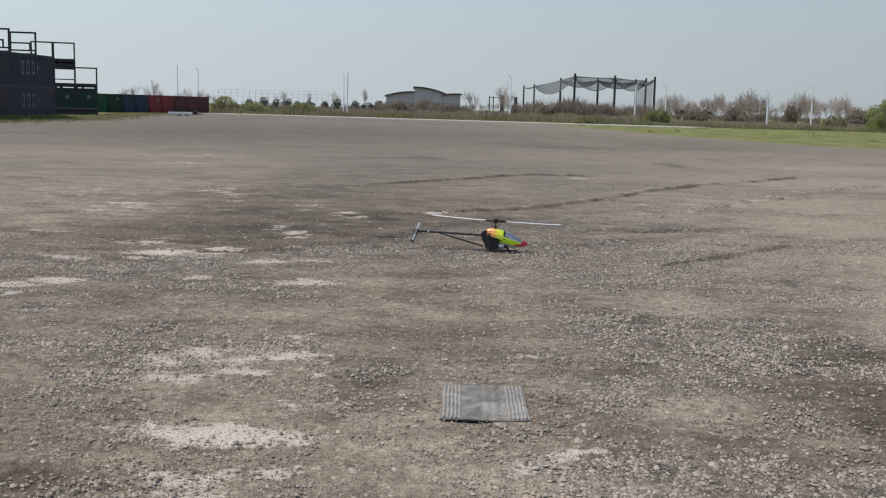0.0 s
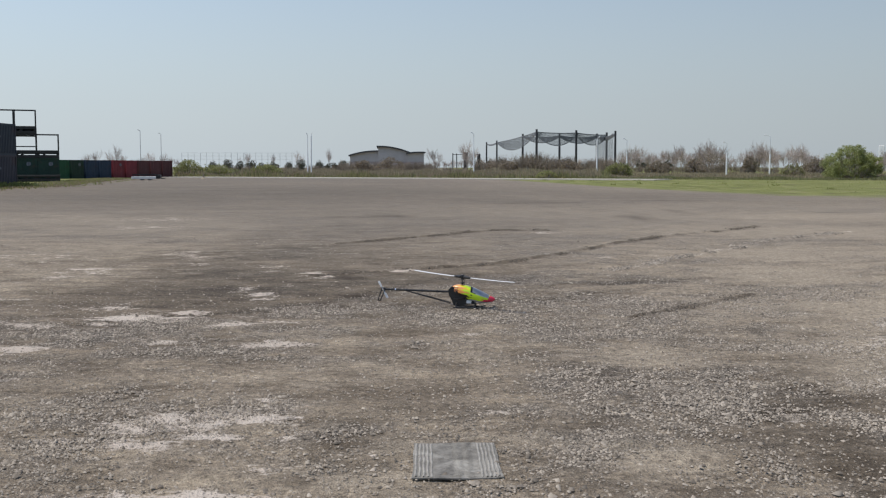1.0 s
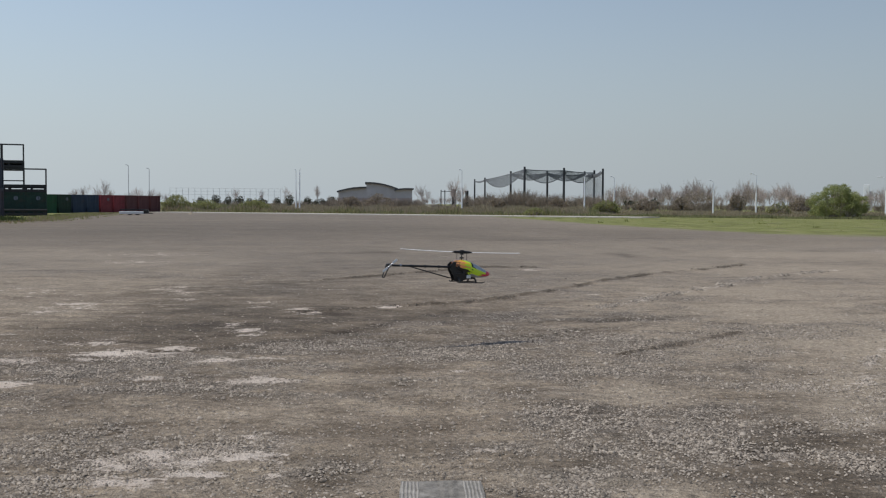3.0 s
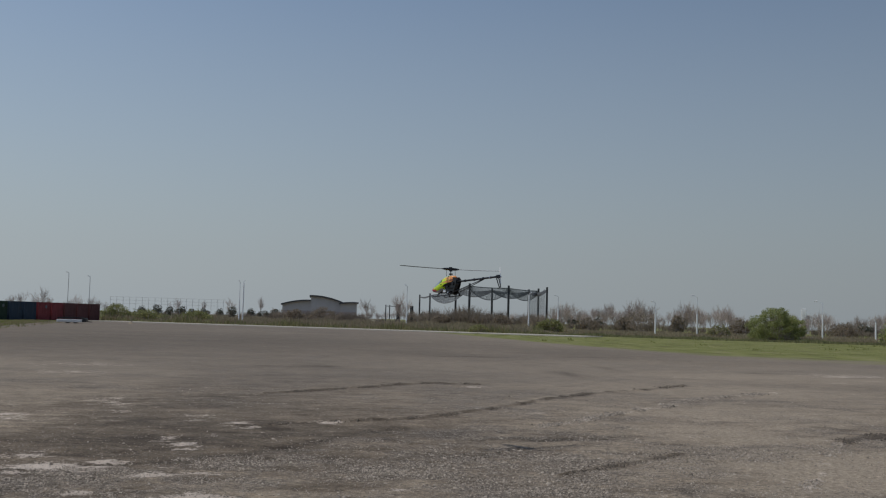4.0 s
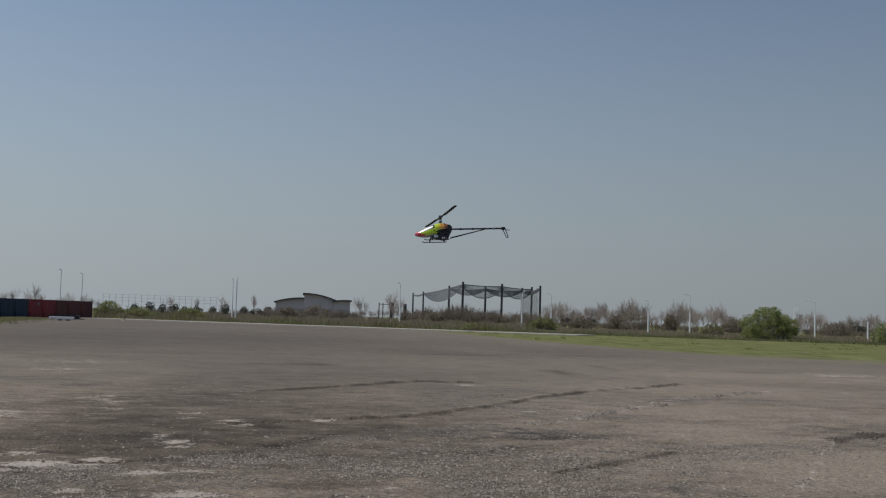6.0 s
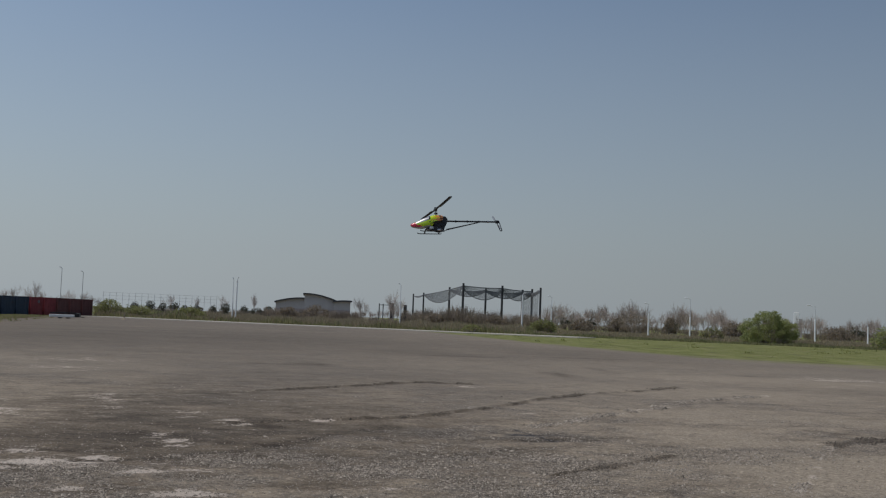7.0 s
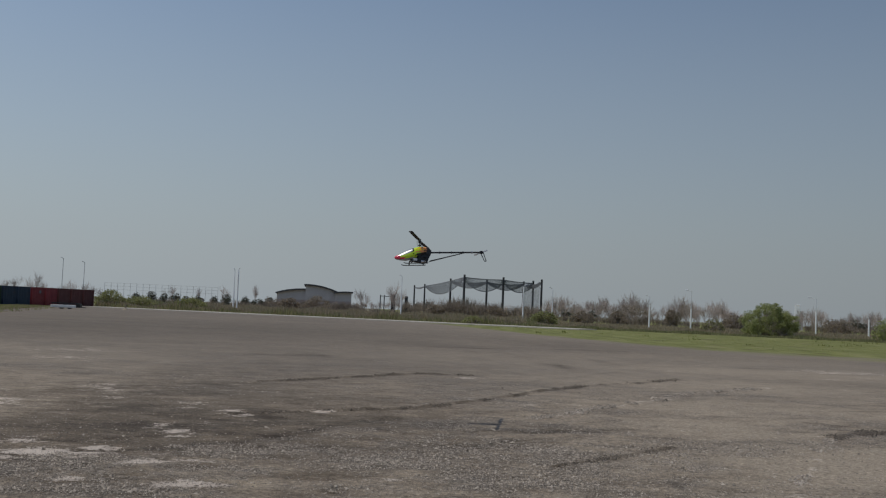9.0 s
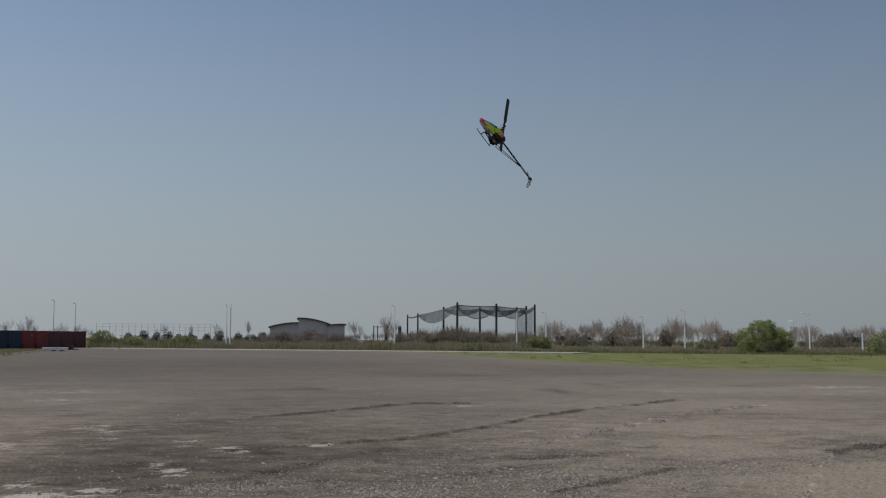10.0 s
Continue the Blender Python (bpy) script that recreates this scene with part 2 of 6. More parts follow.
PALE_POLE = surface("pale_grey_pole", (0.66, 0.68, 0.70), (0.76, 0.78, 0.80), 3, 0.5)
GALVANISED = surface("galvanised_steel", (0.36, 0.38, 0.40), (0.50, 0.51, 0.52), 3, 0.45, 0.6)
CLADDING = surface("grey_cladding", (0.43, 0.405, 0.40), (0.50, 0.475, 0.465), 0.3, 0.7)
CLADDING_DARK = surface("grey_brick_base", (0.36, 0.305, 0.29), (0.43, 0.37, 0.35), 0.5, 0.8)
ROOF_DARK = surface("dark_roof_edge", (0.045, 0.045, 0.050), (0.075, 0.075, 0.080), 0.4, 0.6)
RUST = (0.115, 0.052, 0.030)


def painted(name, a, b):
    return surface(name, a, b, 1.1, 0.58, bump=0.003, vary=0.25, stain=tuple(0.6 * c + 0.4 * r for c, r in zip(a, RUST)))


NAVY = painted("navy_container_paint", (0.016, 0.028, 0.046), (0.028, 0.044, 0.066))
NAVY_LOW = painted("faded_violet_navy_paint", (0.028, 0.029, 0.044), (0.046, 0.044, 0.060))
GREEN_DEEP = painted("deep_green_container_paint", (0.006, 0.030, 0.019), (0.012, 0.048, 0.030))
GREEN_BRIGHT = painted("bright_green_container_paint", (0.008, 0.078, 0.034), (0.014, 0.112, 0.048))
BLUE = painted("blue_container_paint", (0.014, 0.034, 0.070), (0.026, 0.050, 0.094))
RED = painted("red_container_paint", (0.190, 0.024, 0.036), (0.270, 0.040, 0.054))
OXBLOOD = painted("oxblood_container_paint", (0.088, 0.028, 0.031), (0.130, 0.044, 0.047))
LETTER = surface("faded_white_lettering", (0.11, 0.12, 0.15), (0.20, 0.21, 0.24), 2, 0.7)
CARBON = surface("carbon_fibre", (0.008, 0.008, 0.009), (0.020, 0.020, 0.021), 40, 0.4)
DARK_METAL = surface("dark_anodised_metal", (0.020, 0.020, 0.022), (0.045, 0.045, 0.048), 30, 0.35, 0.5)
BRIGHT_METAL = surface("bright_aluminium", (0.55, 0.56, 0.58), (0.72, 0.72, 0.74), 30, 0.25, 0.9)
LIME = surface("fluorescent_lime_paint", (0.58, 0.84, 0.02), (0.66, 0.90, 0.03), 8, 0.3, coat=0.6)
YELLOW = surface("yellow_paint", (0.85, 0.62, 0.015), (0.92, 0.70, 0.03), 8, 0.3, coat=0.6)
ORANGE = surface("orange_paint", (0.86, 0.32, 0.07), (0.93, 0.42, 0.13), 8, 0.3, coat=0.6)
EMBER = surface("burnt_orange_paint", (0.20, 0.065, 0.022), (0.36, 0.125, 0.040), 30, 0.35, coat=0.5)
NOSE_RED = surface("fluorescent_red_paint", (0.66, 0.022, 0.070), (0.80, 0.045, 0.105), 8, 0.3, coat=0.6)
GLAZE = surface("mirrored_canopy_window", (0.52, 0.52, 0.51), (0.60, 0.60, 0.59), 8, 0.36, 0.9)
BLADE_UNDER = surface("matt_dark_blade_underside", (0.030, 0.031, 0.033), (0.050, 0.051, 0.053), 20, 0.85)
BELLY_WHITE = surface("white_battery_wrap", (0.74, 0.75, 0.75), (0.84, 0.84, 0.83), 12, 0.45)
BELLY = surface("pale_grey_belly_paint", (0.36, 0.37, 0.38), (0.46, 0.47, 0.48), 9, 0.35)
BLADE_TOP = surface("white_blade_paint", (0.80, 0.80, 0.78), (0.88, 0.88, 0.86), 5, 0.3)
STAKE = surface("weathered_stake", (0.24, 0.20, 0.14), (0.40, 0.34, 0.26), 3, 0.9)
CANVAS = surface("white_tarpaulin", (0.62, 0.63, 0.62), (0.78, 0.78, 0.76), 1.2, 0.7, bump=0.01)


# ---- mesh tools ----
def part(name, bm, material, parent=None, label="", smooth=False):
    """Links a bmesh as one mesh object, under a thing or a part."""
    me = bpy.data.meshes.new(name)
    bm.to_mesh(me)
    bm.free()
    for mt in material if isinstance(material, (list, tuple)) else [material]:
        me.materials.append(mt)
    if smooth:
        me.polygons.foreach_set("use_smooth", [True] * len(me.polygons))
    ob = new(name, me)
    ob.parent = parent
    if label:
        ob["label"] = label
    return ob


def mesh_from(name, verts, faces, material, parent=None, label=""):
    me = bpy.data.meshes.new(name)
    me.from_pydata([tuple(map(float, v)) for v in verts], [], faces)
    for mt in material if isinstance(material, (list, tuple)) else [material]:
        me.materials.append(mt)
    ob = new(name, me)
    ob.parent = parent
    if label:
        ob["label"] = label
    return ob


def thing(name, m, label, category, group="", kind=""):
    ob = new(name)
    ob.empty_display_size = 0.1
    ob.matrix_basis = m
    return tagged(ob, label, category, group, kind)


def box(bm, x0, x1, y0, y1, z0, z1, bevel=0.0):
    m = Matrix.Translation(((x0 + x1) / 2, (y0 + y1) / 2, (z0 + z1) / 2)) @ Matrix.Diagonal((x1 - x0, y1 - y0, z1 - z0, 1))
    vs = bmesh.ops.create_cube(bm, size=1, matrix=m)["verts"]
    if bevel:
        es = list({e for v in vs for e in v.link_edges})
        bmesh.ops.bevel(bm, geom=es, offset=bevel, segments=1, affect="EDGES", clamp_overlap=True)
    return bm


def rod(bm, a, b, r0, r1=None, n=8):
    """A round bar from a to b."""
    a, b = Vector(a), Vector(b)
    d = b - a
    m = Matrix.Translation((a + b) / 2) @ d.to_track_quat("Z", "Y").to_matrix().to_4x4()
    bmesh.ops.create_cone(bm, cap_ends=True, segments=n, radius1=r0, radius2=r0 if r1 is None else r1, depth=d.length, matrix=m)
    return bm


def loft(bm, sections, n=20, cap=True):
    """sections: (x, y half width, z low, z high, squareness); rings across x."""
    rings = []
    for x, w, z0, z1, sq in sections:
        ring = []
        for i in range(n):
            a = 2 * math.pi * i / n
            c, s = math.cos(a), math.sin(a)
            k = lambda v: math.copysign(abs(v) ** sq, v)
            ring.append(bm.verts.new((x, w * k(c), (z0 + z1) / 2 + (z1 - z0) / 2 * k(s))))
        rings.append(ring)
    for r0, r1 in zip(rings, rings[1:]):
        for i in range(n):
            bm.faces.new((r0[i], r0[(i + 1) % n], r1[(i + 1) % n], r1[i]))
    if cap:
        bm.faces.new(rings[0][::-1])
        bm.faces.new(rings[-1])
    bmesh.ops.recalc_face_normals(bm, faces=bm.faces)
    return bm


def polar(az, r):
    """The point at that bearing (degrees clockwise from straight ahead) and range from the eye."""
    return r * math.sin(radians(az)), r * math.cos(radians(az))


def height_at(el, r):
    return EYE + r * math.tan(radians(el))


# ---- ground ----
KERB_A, KERB_B = Vector((-42.0, 158.0)), Vector((26.0, 124.0))


def kerb_y(x):
    return KERB_A.y + (x - KERB_A.x) * (KERB_B.y - KERB_A.y) / (KERB_B.x - KERB_A.x)


# patches of pale dust: centre x, y, half width, half depth, weight
DUST_WEST = [  # before the mat
    (-1.78, 6.49, 0.2, 0.2, 1.1), (-1.46, 6.63, 0.22, 0.2, 1.1), (-1.2, 6.53, 0.11, 0.08, 0.9), (-1.68, 5.94, 0.15, 0.1, 0.95), (-1.41, 6.1, 0.15, 0.07, 1), (-1.24, 6.09, 0.07, 0.05, 0.8),
    (-1.46, 4.88, 0.16, 0.09, 1.0), (-1.19, 4.87, 0.24, 0.12, 1.15), (-0.95, 4.80, 0.13, 0.12, 0.95), (-1.3, 4.33, 0.07, 0.07, 0.95), (-1.15, 4.21, 0.09, 0.09, 1.05), (-1.09, 4.34, 0.05, 0.07, 0.9),
    (-0.85, 4.4, 0.08, 0.05, 1), (-1.41, 4.32, 0.03, 0.03, 0.7)]
DUST_EAST = [  # round the mat
    (0.28, 4.59, 0.07, 0.08, 0.95), (0.44, 4.68, 0.11, 0.08, 1.05), (0.61, 4.81, 0.1, 0.04, 1), (0.79, 4.83, 0.04, 0.03, 0.7), (-0.93, 6.07, 0.04, 0.24, 0.65), (-0.96, 5.38, 0.1, 0.1, 0.7),
    (-0.8, 5.49, 0.06, 0.04, 0.6), (-1.23, 7.09, 0.07, 0.07, 0.8), (-0.4, 5.56, 0.1, 0.18, 0.5), (2.34, 6.69, 0.09, 0.08, 0.75), (2.22, 6.5, 0.1, 0.06, 0.6), (0.22, 9.94, 0.18, 0.1, 0.6),
    (0.33, 6.71, 0.11, 0.1, 0.5)]
DUST_LINE = [  # a broken line
    (-3.95, 8.82, 0.21, 0.11, 0.95), (-3.74, 9.1, 0.19, 0.12, 0.95), (-3.82, 8.42, 0.05, 0.1, 0.9), (-1.47, 9.37, 0.27, 0.15, 1), (-2.55, 9.44, 0.15, 0.09, 0.8), (-2.15, 10.57, 0.25, 0.12, 0.85),
    (-1.74, 10.73, 0.12, 0.1, 0.8), (-3.23, 11.03, 0.47, 0.21, 0.95), (-2.84, 11.44, 0.18, 0.14, 0.85), (-3.55, 10.62, 0.13, 0.12, 0.85), (-4.06, 10.47, 0.18, 0.13, 0.85), (-2.24, 13.09, 0.14, 0.21, 0.75),
    (-2.61, 13.51, 0.13, 0.16, 0.7), (-3.19, 7.75, 0.18, 0.06, 0.5)]
DUST_MID = [  # about twenty metres off
    (-5.56, 16.03, 0.31, 0.71, 0.61), (-6.82, 18.19, 0.53, 0.68, 0.37), (-7.68, 18.81, 0.55, 0.37, 0.41), (-4.76, 19.41, 0.22, 0.32, 0.57), (-4.51, 18.18, 0.24, 0.23, 0.41), (-2.72, 16.73, 0.24, 0.24, 0.53),
    (-1.75, 15.79, 0.26, 0.17, 0.49), (-5.15, 12.41, 0.22, 0.21, 0.49), (-3.85, 11.82, 0.4, 0.24, 0.37), (-0.63, 15.91, 0.1, 0.13, 0.74), (-0.12, 16.69, 0.22, 0.15, 0.29), (3.1, 18.77, 0.62, 0.3, 0.29),
    (4.32, 11.13, 0.26, 0.17, 0.33)]
DUST_FAR = [  # thin veils farther out
    (-8.33, 31.79, 1.24, 0.83, 0.45), (-7.83, 27.75, 0.94, 0.75, 0.4), (-4.58, 18.71, 0.17, 0.23, 0.6), (-4.15, 17.15, 0.19, 0.19, 0.5), (-2.66, 16.01, 0.22, 0.13, 0.6), (-1.75, 15.06, 0.11, 0.15, 0.6),
    (-2.63, 13.9, 0.17, 0.13, 0.6), (-2.21, 12.56, 0.19, 0.15, 0.6), (2.37, 25.55, 0.35, 0.26, 0.6), (17.09, 36.73, 1.21, 0.84, 0.6), (14.3, 31.12, 0.44, 0.53, 0.5), (10.1, 32.9, 0.93, 0.74, 0.3),
    (-3.47, 19.55, 0.15, 0.19, 0.5), (0.53, 31.63, 0.26, 0.5, 0.4)]
# damp and oily stains
STAIN_NEAR = [  # near
    (2.30, 5.46, 0.15, 0.26, 1.1),     (-2.9, 7.62, 0.53, 0.62, 0.35), (-2.63, 8.33, 0.28, 0.29, 0.4), (-0.5, 6.23, 0.2, 0.55, 0.55), (0.76, 6.42, 0.21, 0.2, 0.6), (0.01, 6.7, 0.25, 0.19, 0.55), (-0.7, 6.57, 0.14, 0.9, 0.35),
    (-0.67, 4.38, 0.14, 0.14, 0.3), (0.97, 5.17, 0.2, 0.13, 0.6), (1.41, 5.13, 0.17, 0.19, 0.45), (1.77, 6.01, 0.27, 0.18, 0.65), (2.11, 6.24, 0.21, 0.14, 0.7), (2.1, 5.26, 0.08, 0.29, 0.95),
    (2.92, 8.63, 0.19, 0.21, 0.85), (2.81, 8.11, 0.12, 0.27, 0.6)]
STAIN_MID = [  # nearer and wider
    (1.16, 4.41, 0.22, 0.1, 0.4), (0.9, 4.61, 0.15, 0.08, 0.45), (-1.84, 4.2, 0.17, 0.16, 0.7), (-1.79, 4.57, 0.21, 0.12, 0.4), (-3.03, 6.78, 0.24, 0.16, 0.45), (-3.25, 11.03, 1.23, 1.26, 0.25),
    (-1.87, 8.73, 0.58, 0.43, 0.35), (-2.05, 11.62, 1.02, 0.47, 0.3), (-4.05, 13.15, 0.89, 0.83, 0.35), (-1.82, 14.35, 0.63, 0.56, 0.35), (2.45, 6.86, 0.24, 0.15, 0.5), (2.55, 6.72, 0.04, 0.06, 0.9)]
STAIN_FAR = [  # farther out
    (-2.25, 13.83, 1.42, 1.84, 0.45), (-2.31, 11.49, 0.76, 0.34, 0.4), (-5.63, 20.49, 1.37, 1.36, 0.25), (-4.94, 63.87, 10.05, 11.8, 0.35), (-14.87, 57.74, 4.74, 8.57, 0.35), (2.89, 49.53, 3.17, 6.47, 0.4),
    (11.42, 60.91, 5.29, 7.43, 0.4), (15.56, 47.42, 5.38, 3.06, 0.35), (6.11, 33.05, 0.22, 1.11, 0.8), (8.51, 38.09, 0.21, 1.47, 0.5), (2.38, 14.46, 0.48, 0.56, 0.3), (1.5, 14.28, 0.47, 0.34, 0.5),
    (-1.9, 34.39, 0.45, 1.18, 0.5), (13.7, 29.13, 1.04, 1.17, 0.3)]
RUTS = [  # polylines of broken ridges
    [(-2.5, 21.2), (-1.2, 22.8), (-0.35, 24.0), (0.2, 24.8), (0.75, 25.7), (1.25, 26.2), (1.9, 26.3), (2.6, 26.3)],
    [(-1.9, 15.2), (-0.7, 16.0), (0.5, 16.8), (1.1, 17.4), (1.5, 18.1), (2.1, 19.0), (2.8, 20.2), (3.65, 21.8), (4.8, 23.6), (5.8, 24.9), (6.8, 25.8), (8.4, 28.0)],
    [(2.0, 11.0), (2.44, 11.45), (2.76, 11.75), (3.05, 12.1), (3.35, 12.4), (3.86, 12.95)],
    [(6.7, 14.7), (6.95, 14.95), (7.4, 15.36), (8.0, 15.8), (9.2, 16.3)]]
TRACKS_DARK = [[(-3.5, 10.6), (-3.0, 11.05), (-2.35, 11.4), (-1.95, 11.85), (-1.4, 12.35), (-0.87, 13.25), (-0.5, 14.2), (0.0, 14.9), (0.4, 15.5)],
               [(2.2, 14.2), (3.0, 14.7), (3.9, 15.1)], [(0.9, 12.2), (1.6, 12.9), (2.3, 13.6)], [(13.7, 36.9), (14.8, 36.9)], [(3.2, 46.5), (6.0, 47.2)], [(-3.4, 33.6), (-1.4, 34.1)], [(9.0, 50.0), (12.5, 50.5)]]
TRACKS_PALE = [[(2.5, 15.9), (3.3, 17.0), (3.95, 18.0), (4.9, 19.4), (5.7, 20.3), (7.1, 22.8), (8.15, 23.9), (10.0, 25.6)],
               [(6.6, 14.5), (5.85, 13.2), (5.1, 11.6), (4.4, 10.4), (3.9, 9.2)], [(15.2, 35.2), (17.8, 35.5)], [(15.6, 33.0), (18.0, 32.6)]]


TAN_NEAR = [  # beds of tan silt
       (3.75, 9.05, 0.55, 0.7, 1.0), (2.6, 7.6, 0.35, 0.2, 0.6), (1.26, 5.55, 0.30, 0.42, 0.9), (1.75, 8.7, 0.55, 0.5, 0.8), (3.2, 8.4, 0.5, 0.8, 0.9), (-0.3, 5.0, 0.28, 0.5, 0.8), (-0.25, 5.75, 0.25, 0.35, 0.6), (0.1, 4.35, 0.7, 0.2, 0.9), (0.62, 6.15, 0.3, 0.4, 0.6), (3.9, 12.0, 1.2, 1.6, 0.7), (5.2, 15.5, 1.6, 1.6, 0.8)]
TAN_FAR = [(7.0, 19.0, 2.4, 1.8, 0.8), (9.5, 26.0, 4.0, 3.0, 0.7), (13.5, 33.0, 5.0, 3.5, 0.8), (5.6, 11.6, 1.7, 2.2, 1.0), (-6.5, 20.0, 2.5, 1.8, 0.6), (-5.0, 15.8, 1.2, 1.0, 0.5), (-12.0, 33.0, 6.0, 4.0, 0.5), (6.0, 40.0, 6.0, 5.0, 0.5), (15.0, 45.0, 6.0, 5.0, 0.6), (-1.0, 8.0, 0.8, 0.5, 0.5), (0.3, 22.0, 2.0, 2.0, 0.4)]


def spread(X, Y, spots, wobble):
    out = np.zeros_like(X)
    for cx, cy, w, d, k in spots:
        q = ((X - cx) / w) ** 2 + ((Y - cy) / d) ** 2
        out = np.maximum(out, 0.92 * k * np.exp(-0.36 * q * np.clip(1 + 0.55 * wobble, 0.25, 3)))
    return out


def rut_field(X, Y, lines):
    """Distance to the nearest of the lines, and on which side of it."""
    best, side = np.full_like(X, 9.0), np.zeros_like(X)
    for line in lines:
        for (ax, ay), (bx, by) in zip(line, line[1:]):
            L = math.hypot(bx - ax, by - ay)
            ux, uy = (bx - ax) / L, (by - ay) / L
            s = np.clip((X - ax) * ux + (Y - ay) * uy, 0, L)
            dx, dy = X - ax - s * ux, Y - ay - s * uy
            d = np.hypot(dx, dy)
            near = d < best
            best = np.where(near, d, best)
            side = np.where(near, np.sign(ux * dy - uy * dx), side)
    return best, side


def lattice(X, Y, size, seed, octaves=4):
    """Smooth value noise, 0 to 1, about one bump a size."""
    rng = np.random.default_rng(seed)
    table = rng.random((256, 256))
    out, amp, total = np.zeros_like(X, dtype=float), 1.0, 0.0
    for o in range(octaves):
        u, v = X / size * 2 ** o + 37.2 * o, Y / size * 2 ** o + 11.7 * o
        i, j = np.floor(u).astype(int), np.floor(v).astype(int)
        fu, fv = u - i, v - j
        fu, fv = fu * fu * (3 - 2 * fu), fv * fv * (3 - 2 * fv)
        g = lambda a, b: table[(i + a) % 256, (j + b) % 256]
        out += amp * ((g(0, 0) * (1 - fu) + g(1, 0) * fu) * (1 - fv) + (g(0, 1) * (1 - fu) + g(1, 1) * fu) * fv)
        total += amp
        amp *= 0.55
    return out / total


def grit_bed(X, Y):
    """How much loose grit lies there, about 0 to 1."""
    v = 0.42 * lattice(X * 0.75, Y, 1.5, 31) + 0.36 * lattice(X * 0.8, Y, 0.45, 32) + 0.22 * lattice(X, Y, 0.16, 33)
    base = (v - 0.5) * 3.4 + 0.46
    beds = [(0.91, 5.85, 0.28, 0.5, 0.85), (1.88, 7.3, 0.45, 0.75, 0.5), (0.65, 7.53, 0.35, 0.5, 0.45), (0.11, 8.31, 0.35, 0.6, 0.45), (3.11, 9.85, 0.55, 0.65, 0.4),
            (1.31, 7.65, 0.38, 0.4, 0.35), (2.64, 6.59, 0.24, 0.45, 0.4), (0.94, 9.85, 0.4, 0.6, 0.4),
            (5.0, 13.0, 0.75, 0.8, 0.9), (3.7, 11.4, 0.35, 0.35, 0.8), (7.0, 16.4, 0.5, 0.5, 0.8), (0.5, 13.0, 1.6, 1.0, 0.15), (0.6, 10.3, 1.4, 0.9, 0.25),
            (-2.05, 5.35, 0.25, 0.35, 0.35), (-1.6, 4.75, 0.5, 0.12, 0.5), (-2.2, 6.4, 0.5, 0.4, 0.25), (0.35, 8.9, 0.8, 0.3, 0.25)]
    bare_far = [(6.2, 11.8, 1.6, 2.0, 0.9), (1.26, 5.55, 0.36, 0.42, 0.9), (2.35, 5.6, 0.3, 0.5, 0.9), (-3.6, 13.0, 2.2, 1.8, 0.9), (-6.0, 17.0, 3.5, 3.5, 1.0), (-1.8, 17.5, 2.5, 2.5, 0.8)]
    bare = [(0.0, 4.7, 0.9, 0.5, 0.45), (-0.35, 5.6, 0.45, 0.5, 0.4), (-2.0, 8.0, 1.1, 0.6, 0.5), (-1.7, 5.6, 0.9, 0.4, 0.5), (1.6, 5.2, 0.5, 0.4, 0.45), (0.2, 6.0, 0.5, 0.4, 0.4), (2.84, 8.6, 0.34, 0.4, 0.7),
            (0.71, 6.5, 0.24, 0.28, 0.6), (2.53, 6.96, 0.16, 0.18, 0.5), (2.01, 6.31, 0.3, 0.2, 0.7), (2.29, 5.5, 0.18, 0.5, 0.6), (1.06, 5.4, 0.2, 0.3, 0.6), (1.64, 6.01, 0.2, 0.22, 0.5),
            (1.6, 9.28, 0.5, 0.4, 0.5), (0.05, 7.3, 0.22, 0.35, 0.5), (1.7, 8.46, 0.4, 0.25, 0.4), (3.6, 9.2, 0.6, 0.9, 0.5), (-0.6, 5.0, 0.5, 0.6, 0.35)]
    rim = np.interp(X, [-3.5, -2.35, -1.4, -0.5, 0.4, 2.0], [10.6, 11.4, 12.35, 14.2, 15.5, 16.2])
    inside = np.clip((X + 4.5) / 1.5, 0, 1) * np.clip((2.2 - X) / 1.0, 0, 1)
    base = base + inside * (0.22 * np.exp(-((rim - 0.9 - Y) / 0.8) ** 2) - 0.5 * np.clip((Y - rim) / 0.4, 0, 1) * np.clip((19 - Y) / 3, 0, 1))
    for sign, spots in ((1, beds), (-1, bare_far + bare)):
        for cx, cy, w_, d_, k in spots:
            base = base + sign * 0.72 * k * np.exp(-((X - cx) / w_) ** 2 - ((Y - cy) / d_) ** 2)
    return np.clip(base, 0, 1)


def steps(*legs):
    out = [legs[0][0]]
    for a, b, s in legs:
        k = max(1, int(round((b - a) / s)))
        out += [a + (b - a) * i / k for i in range(1, k + 1)]
    return np.array(out)


def verge_y(x):
    """Where the turf on the east side begins."""
    return np.interp(x, [-6, 2, 7, 11, 14, 17, 20, 23, 27, 60], [165, 152, 132, 104, 79, 64, 56, 52.5, 49.5, 46])


